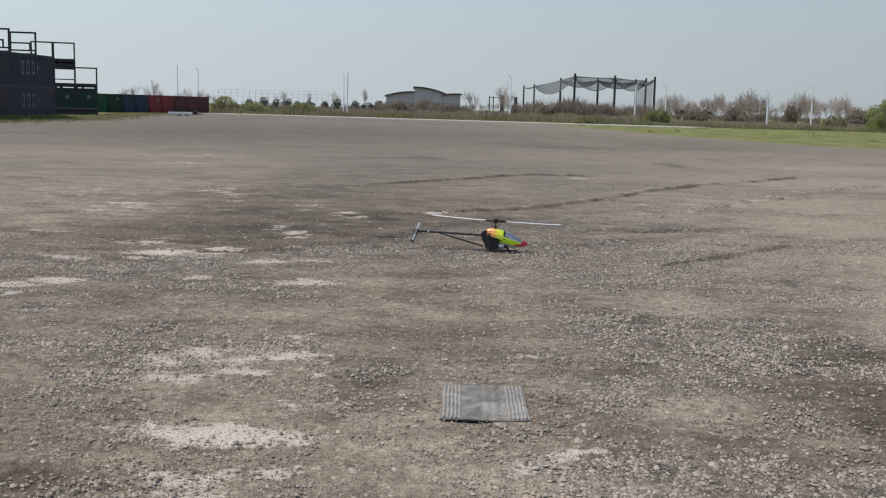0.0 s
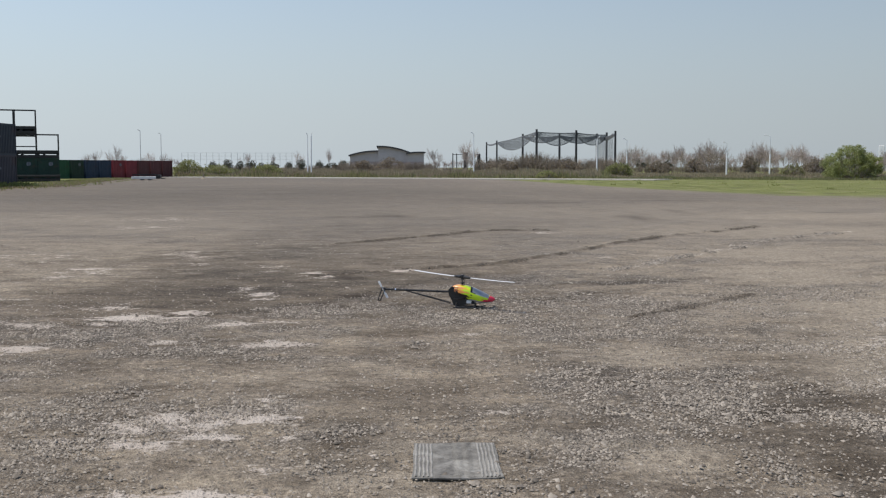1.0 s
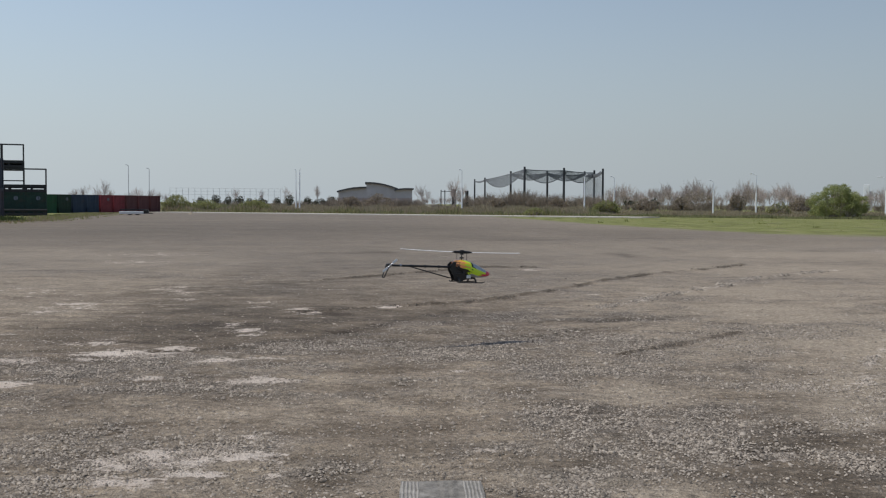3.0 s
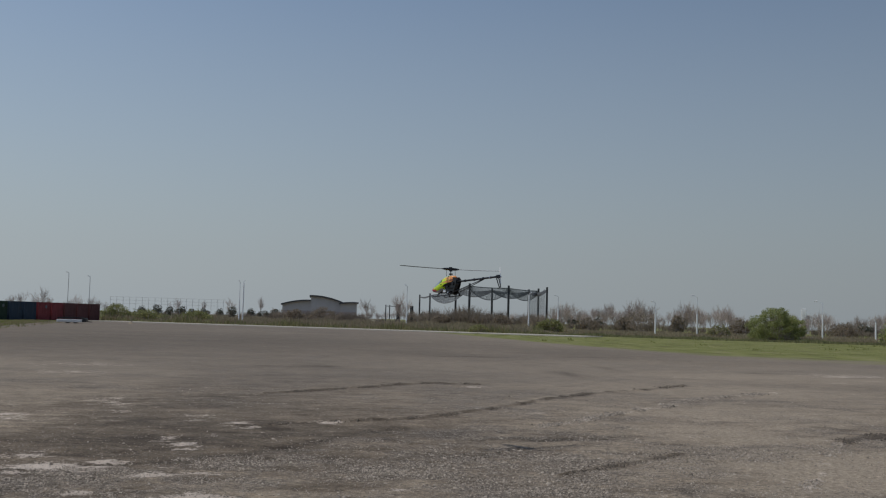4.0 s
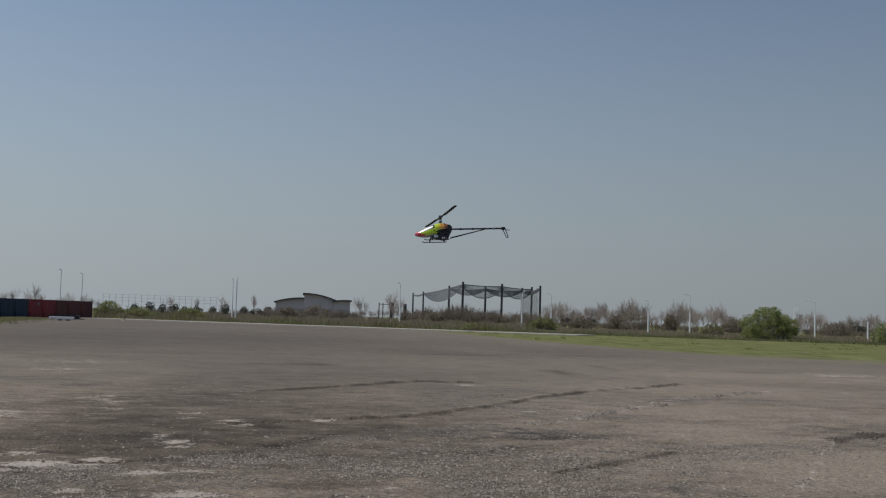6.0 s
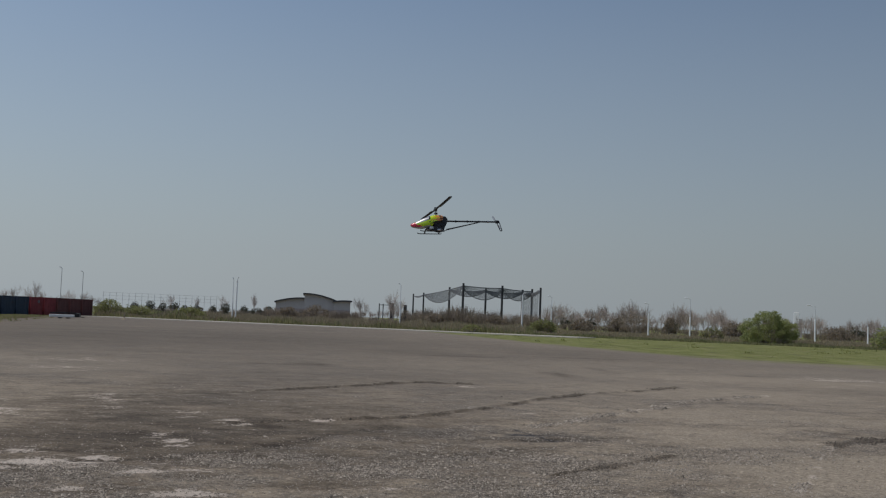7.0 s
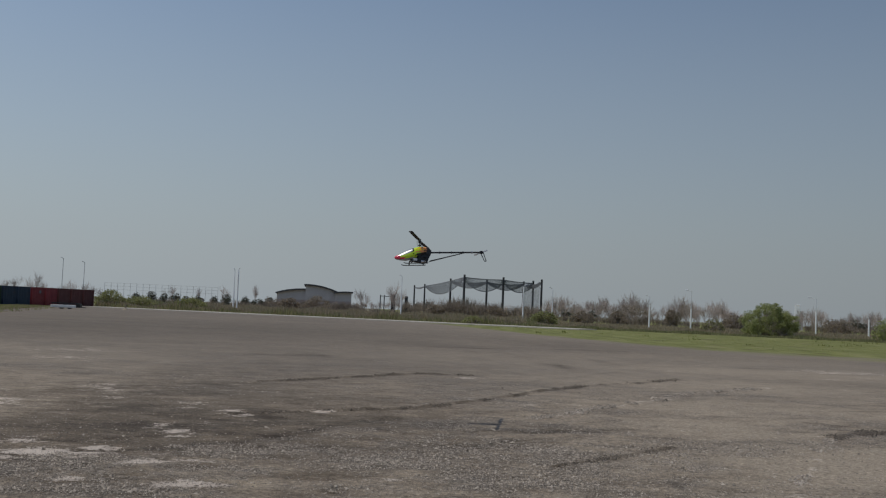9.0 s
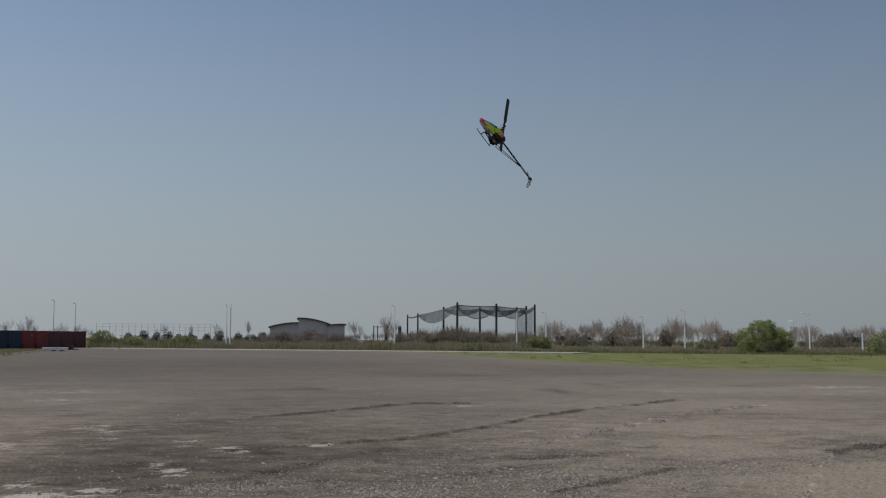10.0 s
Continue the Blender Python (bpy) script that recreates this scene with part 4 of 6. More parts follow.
for az, r, el_top, arm, sl in ((-7.36, 176, 1.74, -0.1, 0.5), (-7.17, 178, 1.76, 0.1, 0.97), (1.68, 176, 1.80, -0.2, 0.62), (8.36, 176, 1.55, 0.2, 0.97), (9.95, 182, 1.45, -0.3, 0.66),
                               (15.15, 190, 1.25, -0.3, 0.72), (17.33, 195, 1.60, -0.45, 0.55), (23.62, 190, 1.42, -0.6, 0.66), (26.15, 190, 0.50, -0.1, 0.97)):
    lamp_post(az, r, height_at(el_top, r), arm, "slim white street lamp beside the far road", sl)
for az, r, el_top in ((-16.10, 300, 1.90), (-15.05, 300, 1.74)):
    lamp_post(az, r, height_at(el_top, r), -0.3, "tall grey street lamp behind the containers", 0, GALVANISED)

POSTS = [(2.38, 440, 12.0), (2.94, 414, 12.0), (4.35, 331, 12.0), (5.10, 291, 12.0), (6.34, 325, 12.0), (7.24, 300, 12.0), (8.35, 331, 12.0), (8.87, 320, 12.0), (9.33, 306, 12.0)]


def net_cage():
    """A sports cage: tall dark posts with slack netting slung between their tops."""
    cx, cy = polar(6.0, 330)
    top = thing("net_cage", pose(cx, cy, 0), "tall sports cage of dark posts and sagging grey netting", "net cage")
    at = []
    for az, r, h in POSTS:
        x, y = polar(az, r)
        at.append(Vector((x - cx, y - cy, h)))
        bm = bmesh.new()
        rod(bm, (x - cx, y - cy, -0.2), (x - cx, y - cy, h), 0.36, 0.30, 8)
        part("post", bm, POST_BLACK, top)

    def panel(a, b, drop_a, drop_b, sag_top, sag_low, thread=0.036, step=0.27):
        n = max(6, int(abs(b.x - a.x) / step), int((b - a).length / 1.2))
        rows_ = max(16, int((drop_a + drop_b) / 2 / 0.32))
        V, F = [], []

        def pt(u, v):
            s = 4 * u * (1 - u)
            zt = a.z * (1 - u) + b.z * u - 0.75 - sag_top * s
            zl = (a.z - 0.4 - drop_a) * (1 - u) + (b.z - 0.4 - drop_b) * u - sag_low * s
            p = a.lerp(b, u)
            return Vector((p.x, p.y - 0.4 * s * v, zt + (zl - zt) * v))

        def strip(p, q, wide):
            o = len(V)
            V.extend([p - wide, p + wide, q + wide, q - wide])
            F.append((o, o + 1, o + 2, o + 3))
        for i in range(n + 1):
            for j in range(rows_):
                strip(pt(i / n, j / rows_), pt(i / n, (j + 1) / rows_), Vector((thread, 0, 0)))
        for j in range(rows_ + 1):
            t_ = 0.11 if j in (0, rows_) else thread
            for i in range(n):
                strip(pt(i / n, j / rows_), pt((i + 1) / n, j / rows_), Vector((0, 0, t_)))
        mesh_from("netting", V, F, NETTING, top, "slack grey netting panel")
    panel(at[1], at[3], 0.5, 0.9, 0.3, 3.6)
    panel(at[0], at[1], 0.6, 0.8, 0.5, 0.6)
    panel(at[3], at[5], 1.3, 1.3, 0.2, 2.7)
    panel(at[5], at[7], 1.3, 1.3, 0.2, 2.3)
    panel(at[6], at[8] + Vector((-0.6, 0, 0)), 10.2, 10.4, 0.9, 0.2)
    panel(at[2], at[4], 0.6, 0.8, 0.5, 1.8)
    panel(at[4], at[6], 0.8, 0.8, 0.6, 1.9)
    panel(at[6], at[8], 0.8, 0.8, 0.6, 1.2)


net_cage()


def sports_hall():
    """A hall with two offset curved roofs and a lower wing."""
    r = 420
    cx, cy = polar(-3.1, r)
    top = thing("sports_hall", pose(cx, cy, 0, 0, 0, 3.1), "grey sports hall with two curved dark-edged roofs", "hall")
    u = r * math.tan(radians(1.0))

    def X(az):
        return (az + 3.1) * u

    def arc(x0, x1, z0, z1, bow, n=14):
        return [(x0 + (x1 - x0) * i / n, z0 + (z1 - z0) * i / n + bow * 4 * (i / n) * (1 - i / n)) for i in range(n + 1)]
    wings = [("left_wing", arc(X(-5.15), X(-3.45), 5.9, 7.7, 0.55), 0.0, 26.0), ("main_hall", arc(X(-3.62), X(-1.80), 9.5, 7.0, 0.75), -2.0, 30.0), ("right_wing", arc(X(-2.02), X(-0.98), 6.7, 7.1, 0.25), -4.0, 20.0)]
    for name, line, y0, y1 in wings:
        for nm, low, up, mt, push in (("wall", 3.8, 0.0, CLADDING, 0.0), ("plinth", -0.3, 3.8, CLADDING_DARK, -0.12)):
            bm = bmesh.new()
            ins = 0.6
            pts = [(min(max(x, line[0][0] + ins), line[-1][0] - ins), z) for x, z in line]
            tops = [z if nm == "wall" else 3.8 for _, z in pts]
            f0 = [bm.verts.new((x, y0 + push, t_)) for (x, _), t_ in zip(pts, tops)]
            f1 = [bm.verts.new((x, y0 + push, low)) for x, _ in pts]
            g0 = [bm.verts.new((x, y1, t_)) for (x, _), t_ in zip(pts, tops)]
            g1 = [bm.verts.new((x, y1, low)) for x, _ in pts]
            for i in range(len(pts) - 1):
                if pts[i + 1][0] - pts[i][0] < 1e-4:
                    continue
                bm.faces.new((f1[i], f1[i + 1], f0[i + 1], f0[i]))
                bm.faces.new((g1[i + 1], g1[i], g0[i], g0[i + 1]))
            for f_, g_, h_, k_ in ((f0[0], g0[0], g1[0], f1[0]), (f0[-1], f1[-1], g1[-1], g0[-1])):
                bm.faces.new((f_, g_, h_, k_))
            part(nm, bm, mt, top)
        bm = bmesh.new()
        t0 = [(bm.verts.new((x, y0 - 1.2, z)), bm.verts.new((x, y1 + 1, z)), bm.verts.new((x, y0 - 1.2, z + 0.55)), bm.verts.new((x, y1 + 1, z + 0.55))) for x, z in line]
        for p, q in zip(t0, t0[1:]):
            bm.faces.new((p[0], q[0], q[2], p[2]))
            bm.faces.new((p[2], q[2], q[3], p[3]))
            bm.faces.new((p[1], p[3], q[3], q[1]))
            bm.faces.new((p[0], p[1], q[1], q[0]))
        for p in (t0[0], t0[-1]):
            bm.faces.new((p[0], p[2], p[3], p[1]))
        bmesh.ops.recalc_face_normals(bm, faces=bm.faces)
        part("roof", bm, ROOF_DARK, top, "dark curved roof edge")


sports_hall()


def gantry():
    x, y = polar(0.9, 380)
    top = thing("goal_gantry", pose(x, y, 0, 0, 0, -1), "dark steel gantry and boards beyond the scrub", "gantry")
    for px, w, h in ((-2.4, 0.35, 6.6), (-1.0, 0.35, 6.5), (2.2, 1.5, 6.9), (7.0, 1.2, 6.4)):
        bm = bmesh.new()
        box(bm, px - w / 2, px + w / 2, -0.3, 0.3, -0.2, h, 0.05)
        part("board", bm, POST_BLACK, top)
    bm = bmesh.new()
    box(bm, -2.2, 1.6, -0.1, 0.1, 6.0, 6.2)
    part("beam", bm, POST_BLACK, top)


gantry()


def white_tower():
    x, y = polar(22.75, 420)
    top = thing("white_tower", pose(x, y, 0, 0, 0, -22), "slim white tower beyond the scrub", "tower")
    bm = bmesh.new()
    box(bm, -1.3, 0.7, -1, 1, -0.2, 9.6, 0.08)
    part("shaft", bm, WHITE_PAINT, top)
    bm = bmesh.new()
    box(bm, 0.71, 1.8, -0.8, 0.8, -0.2, 7.2, 0.08)
    part("annex", bm, CLADDING, top)


white_tower()


def white_van():
    x, y = polar(2.72, 300)
    top = thing("white_van", pose(x, y, 0.32, 0, 0, 8), "small white van parked beyond the scrub", "van")
    bm = bmesh.new()
    loft(bm, [(-2.2, 0.85, 0.35, 1.9, 0.5), (0.9, 0.9, 0.35, 2.0, 0.5), (1.5, 0.88, 0.35, 1.6, 0.5), (2.3, 0.8, 0.4, 1.0, 0.5)], 12)
    part("body", bm, WHITE_PAINT, top)
    for wx in (-1.4, 1.5):
        for wy in (-0.82, 0.82):
            bm = bmesh.new()
            rod(bm, (wx, wy - 0.1, 0.02), (wx, wy + 0.1, 0.02), 0.34, n=14)
            part("wheel", bm, STEEL_BLACK, top)


white_van()


def far_fence():
    """A tall open mesh fence far off, posts and wires."""
    top = thing("mesh_fence", pose(0, 0, 0), "tall open mesh fence far behind the scrub", "fence")
    a, b = Vector(polar(-14.0, 330)), Vector(polar(-8.2, 330))
    n = 18
    for i in range(n + 1):
        p = a.lerp(b, i / n)
        bm = bmesh.new()
        box(bm, p.x - 0.035, p.x + 0.035, p.y - 0.035, p.y + 0.035, -0.1, 6.0)
        part("post", bm, GALVANISED, top)
    for z in (4.0, 5.0, 5.95):
        bm = bmesh.new()
        rod(bm, (a.x, a.y, z), (b.x, b.y, z), 0.025, n=4)
        part("wire", bm, GALVANISED, top)


far_fence()


# ---- trees and scrub ----
def bare_tree_mesh(seed, h, fan, kids=(6, 5, 5)):
    """A trunk with rising limbs, and apart from them the branches and fine twigs."""
    rng = random.Random(seed)
    wood, fine = ([], []), ([], [])
    lengths, radii = (0.36 * h, 0.40 * h, 0.25 * h, 0.14 * h), (0.010 * h + 0.02, 0.005 * h + 0.010, 0.0022 * h + 0.008, 0.0018 * h + 0.004)

    def limb(p, d, level):
        length = lengths[level] * rng.uniform(0.7, 1.15)
        q = p + d * length
        side = d.cross(Vector((0.31, 0.7, 0.2))).normalized()
        up = d.cross(side)
        V, F = wood if level < 2 else fine
        o = len(V)
        for c, rr in ((p, radii[level]), (q, radii[level] * 0.5)):
            for k in range(3):
                V.append(c + side * (rr * math.cos(2.094 * k)) + up * (rr * math.sin(2.094 * k)))
        for k in range(3):
            F.append((o + k, o + (k + 1) % 3, o + 3 + (k + 1) % 3, o + 3 + k))
        if level == len(kids):
            return
        for _ in range(kids[level]):
            nd = (d * 0.75 + Vector((rng.gauss(0, fan), rng.gauss(0, fan), abs(rng.gauss(0.3, 0.25))))).normalized()
            limb(p.lerp(q, rng.uniform(0.30 if level else 0.45, 1.0)), nd, level + 1)
    limb(Vector((0, 0, -0.2)), Vector((rng.gauss(0, 0.05), rng.gauss(0, 0.05), 1)).normalized(), 0)
    return wood, fine


def clump_mesh(seed, n, size, shape):
    """Many small leaf slivers filling an uneven crown; shape(rng) gives a point."""
    rng = np.random.default_rng(seed)
    V, F = [], []
    for _ in range(n):
        c = shape(rng)
        a, b = rng.normal(0, 1, 3), rng.normal(0, 1, 3)
        a /= np.linalg.norm(a)
        b -= a * (a @ b)
        b /= np.linalg.norm(b)
        s = size * rng.uniform(0.6, 1.4)
        o = len(V)
        V += [c - a * s, c + b * s * 0.5, c + a * s, c - b * s * 0.5]
        F.append((o, o + 1, o + 2, o + 3))
    return V, F


BARE = []
for k in range(5):
    top = thing("bare_tree", pose(0, -60 - k * 12, 0), "leafless grey-brown tree among the far scrub", "tree", "bare trees")
    wood, fine = bare_tree_mesh(k + 3, 10.0, (0.30, 0.46, 0.52, 0.34, 0.48)[k], (7, 6, 6))
    mesh_from("trunk", *wood, BARK, top)
    mesh_from("crown", *fine, BARK, top, "bare twigs")
    BARE.append(top)
SHRUBS = []
for k in range(3):
    rng_ = random.Random(70 + k)
    top = thing("bare_shrub", pose(12, -60 - k * 12, 0), "leafless brown thicket behind the yard", "shrub", "bare thickets")
    both = (([], []), ([], []))
    for j in range(11):
        off = Vector((rng_.uniform(-2.6, 2.6), rng_.uniform(-1.0, 1.0), 0))
        for (V, F), (v, f) in zip(both, bare_tree_mesh(50 + 20 * k + j, rng_.uniform(2.4, 4.6), 0.40, (7, 6))):
            F += [tuple(i + len(V) for i in q) for q in f]
            V += [p + off for p in v]
    mesh_from("stem", *both[0], TWIGS, top)
    mesh_from("crown", *both[1], TWIGS, top, "bare twigs")
    SHRUBS.append(top)
PINES = []
for k in range(3):
    top = thing("evergreen_tree", pose(24, -60 - k * 12, 0), "small dark evergreen on the far skyline", "tree", "evergreens")
    bm = bmesh.new()
    rod(bm, (0, 0, -0.2), (0, 0, 3.4), 0.2, 0.06, 6)
    part("trunk", bm, BARK, top)

    def crown_pt(rng, k=k):
        u = rng.normal(0, 1, 3)
        u *= rng.random() ** 0.4 / np.linalg.norm(u)
        lump = 0.75 + 0.3 * math.sin(3 * u[0] + k) * math.cos(4 * u[2] + 2 * k)
        return np.array([2.7 * lump * u[0], 2.7 * lump * u[1], max(0.0, 2.3 + (2.3 + 0.5 * k) * lump * u[2])])
    V, F = clump_mesh(20 + k, 1100, 0.24, crown_pt)
    mesh_from("crown", V, F, NEEDLES, top)
    PINES.append(top)

rng0 = random.Random(5)
used = {}


def plant(kinds, az, r, scale):
    """Stands a copy at that bearing; the first three or so reuse the patterns themselves."""
    src = kinds[rng0.randrange(len(kinds))]
    x, y = polar(az, r)
    m = pose(x, y, 0, 0, 0, rng0.uniform(0, 360))
    if src.name not in used:
        used[src.name] = True
        src.scale = (scale, scale, scale)
        src.matrix_basis = m @ Matrix.Diagonal((scale, scale, scale, 1))
        return src
    ob = copy_thing(src, m)
    ob.matrix_basis = m @ Matrix.Diagonal((scale, scale, scale, 1))
    return ob


for az, r, s in ((-17.3, 330, 0.86), (-16.9, 340, 0.66), (-17.6, 350, 0.62), (-18.7, 350, 0.66), (-14.6, 350, 0.56), (-15.5, 360, 0.60), (-13.9, 340, 0.42),
                 (-0.45, 400, 1.0), (-0.2, 420, 0.8), (1.3, 330, 1.05), (1.55, 345, 0.85), (1.1, 350, 0.8), (-6.2, 430, 0.9), (-7.8, 430, 0.85), (-10.6, 430, 0.8), (-9.2, 440, 0.7)):
    plant(BARE, az, r, s)
for az in (-18.3, -17.0, -16.6, -16.2, -15.8, -15.2, -14.9, -14.2):
    plant(BARE, az, rng0.uniform(320, 380), rng0.uniform(0.45, 0.72))
az = 9.6
while az < 28.5:
    r = rng0.uniform(300, 430)
    plant(BARE, az, r, r / 360 * (0.92 + 0.20 * math.sin(2.1 * az) * math.sin(0.7 * az)) * rng0.uniform(0.62, 1.08) * (1.0 if az < 19 else 0.74))
    az += rng0.uniform(0.04, 0.11) if math.sin(5.1 * az) + math.sin(2.3 * az + 1) > -0.5 else rng0.uniform(0.12, 0.30)
for az in (-10.9, -10.4, -9.9, -9.2, -8.4, -7.7, -6.75, -6.3, -5.9, -5.5, -5.35):
    plant(PINES, az + rng0.uniform(-0.1, 0.1), rng0.uniform(370, 420), rng0.uniform(0.65, 0.95))
for az in (-11.6, -12.4, 3.4, 13.6, 14.0, 16.4, 16.6, 24.4, 25.0, 25.6, 26.0, 26.7, 27.4, 12.2, 19.2, 10.7, 2.0, 2.6, 3.1):
    plant(PINES, az, rng0.uniform(330, 400), rng0.uniform(0.7, 1.05))
for az in np.arange(2.2, 9.6, 0.17):
    plant(SHRUBS, float(az) + rng0.uniform(-0.15, 0.15), rng0.uniform(240, 285), rng0.uniform(0.75, 1.3) * (1.25 if 4.3 < az < 6 else 1.0))
for az in np.arange(-13.5, 2.2, 0.34):
    plant(SHRUBS, float(az) + rng0.uniform(-0.2, 0.2), rng0.uniform(230, 370), rng0.uniform(0.40, 0.72))
for az in np.arange(-1.0, 10.0, 0.17):
    plant(BARE, float(az) + rng0.uniform(-0.1, 0.1), rng0.uniform(440, 520), rng0.uniform(0.40, 0.66))
for az in np.arange(-5.6, -0.6, 0.16):
    plant(SHRUBS, float(az), rng0.uniform(300, 390), rng0.uniform(0.7, 1.05))
for az in np.arange(9.8, 28.0, 0.24):
    plant(SHRUBS, float(az) + rng0.uniform(-0.2, 0.2), rng0.uniform(230, 330), rng0.uniform(0.42, 0.80))


def leafy_bush(az, r, w, h, n, leaf, seed, label, leaves=None):
    """Many-stemmed bush: stems, and clumps of leaves at uneven heights."""
    x, y = polar(az, r)
    top = thing("leafy_bush", pose(x, y, 0), label, "bush")
    rng = np.random.default_rng(seed)
    lobes = []
    for _ in range(190):
        u = rng.uniform(-1, 1)
        lobes.append((0.43 * u * w, rng.uniform(-0.32, 0.32) * w, h * (0.03 + 0.86 * rng.random() * (1 - 0.5 * u * u)), rng.uniform(0.045, 0.11) * w))
    bm = bmesh.new()
    for lx, ly, lz, _ in lobes:
        rod(bm, (lx * 0.5, ly * 0.5, -0.1), (lx, ly, lz), 0.03, 0.012, 5)
    part("stem", bm, BARK, top)

    def pt(g):
        lx, ly, lz, lr = lobes[g.integers(len(lobes))]
        v = g.normal(0, 1, 3)
        v *= lr * g.random() ** 0.4 / np.linalg.norm(v)
        return np.array([lx + v[0], ly + v[1], max(0.05, lz + v[2] * 0.9)])
    V, F = clump_mesh(seed, n, leaf, pt)
    mesh_from("foliage", V, F, leaves or SPRING, top)


leafy_bush(21.35, 150, 7.6, 4.8, 30000, 0.085, 4, "large round bush in fresh spring green")
leafy_bush(5.67, 140, 3.0, 1.2, 1800, 0.10, 5, "low fresh green bush at the yard's edge", YOUNG)
leafy_bush(5.30, 142, 1.6, 0.8, 400, 0.11, 6, "low fresh green bush at the yard's edge", WEEDS)
leafy_bush(9.55, 180, 4.8, 2.7, 4000, 0.12, 7, "pale green bush beside the net cage", YOUNG)
leafy_bush(18.5, 170, 4.0, 2.2, 900, 0.16, 8, "green bush among dry scrub", WEEDS)
leafy_bush(-9.6, 168, 5.6, 2.2, 5000, 0.12, 9, "pale green bush among dry scrub", YOUNG)
leafy_bush(-13.7, 178, 5.5, 2.9, 4500, 0.12, 10, "pale green bush beside the oxblood container", YOUNG)
leafy_bush(-12.2, 184, 6.5, 2.1, 3500, 0.12, 13, "low pale green bush among dry scrub", YOUNG)
leafy_bush(27.2, 150, 5.0, 3.4, 1600, 0.16, 11, "green bush at the verge")
leafy_bush(2.0, 150, 2.2, 0.9, 500, 0.12, 12, "low dark green bush at the yard's edge", WEEDS)

for az, r, w, h in ((14.3, 260, 9.5, 5.2), (13.45, 255, 4.2, 4.0), (19.6, 240, 5.2, 4.0), (16.3, 270, 3.6, 5.0), (11.6, 250, 5.5, 3.4), (24.7, 250, 7.0, 3.6), (3.6, 235, 5.0, 3.2), (6.9, 240, 6.0, 3.4), (-2.9, 250, 7.0, 4.2), (-4.4, 250, 6.0, 3.6)):
    leafy_bush(az, r, w, h, 2600, 0.17, int(az * 10) + 90, "dense dark brown thicket behind the verge", THICKET)

rs = np.random.default_rng(11)


def strewn(n, az0, az1, past0, past1, h0, h1, w):
    out = []
    for _ in range(n):
        az = rs.uniform(az0, az1)
        lean = math.tan(radians(az))
        base = (KERB_A.y - KERB_A.x * (KERB_B.y - KERB_A.y) / (KERB_B.x - KERB_A.x)) / (1 + lean * 0.5)
        y = max(base, 92.0) + past0 + (past1 - past0) * rs.random() ** 1.3
        k = 0.65 + 0.35 * math.sin(az * 1.7) * math.sin(az * 0.6 + y * 0.05)
        out.append((y * lean, y, 0.0, rs.uniform(h0, h1) * k, w))
    return out


blades("dry_scrub", SCRUB, strewn(36000, -14.3, 8.5, 12, 110, 0.7, 1.75, 0.065) + strewn(16000, 8.0, 29, 24, 120, 0.25, 0.9, 0.08), "tall dry brown scrub behind the yard", "scrub")
blades("green_weeds", WEEDS, strewn(17000, -14.3, 9, 9, 95, 0.4, 1.5, 0.07) + strewn(6000, -14.3, -9.5, 20, 90, 1.0, 2.0, 0.07) + strewn(15000, 8, 29, 12, 60, 0.12, 0.55, 0.08), "green weeds along the far road", "weeds")
turf_spots = []
while len(turf_spots) < 3200:
    y = rs.uniform(54, 140)
    x = rs.uniform(0.05, 0.58) * y
    if rs.random() > (y - float(verge_y(x)) - 6) / 26:
        continue
    tall = rs.random() < 0.03
    for _ in range(9 if tall else 2):
        turf_spots.append((x + rs.normal(0, 0.25), y + rs.normal(0, 0.5), 0, rs.uniform(0.08, 0.24) if tall else rs.uniform(0.015, 0.04), 0.03))
blades("turf", TURF, turf_spots, "short patchy green turf on the verge", "grass")
west_spots = []
for _ in range(5000):
    y = rs.uniform(66, 150)
    x = float(np.interp(y, [66, 90, 115, 146], [-35.8, -36.2, -41.5, -47.5])) + rs.uniform(-1.2, 4.2) * (1 if rs.random() < 0.8 else 1.5)
    west_spots.append((x, y, 0, rs.uniform(0.04, 0.17), 0.05))
west_spots += [(-36.0 + 0.05 * (y - 88) + rs.uniform(0.1, 1.6), y, 0, rs.uniform(0.15, 0.5), 0.06) for y in rs.uniform(62, 89, 1500)]
blades("verge_grass", SCRUB, west_spots[:2500], "dry verge grass at the containers' feet", "grass")
blades("verge_grass", TURF, west_spots[2500:], "green verge grass at the containers' feet", "grass")

# ---- rubber mat ----


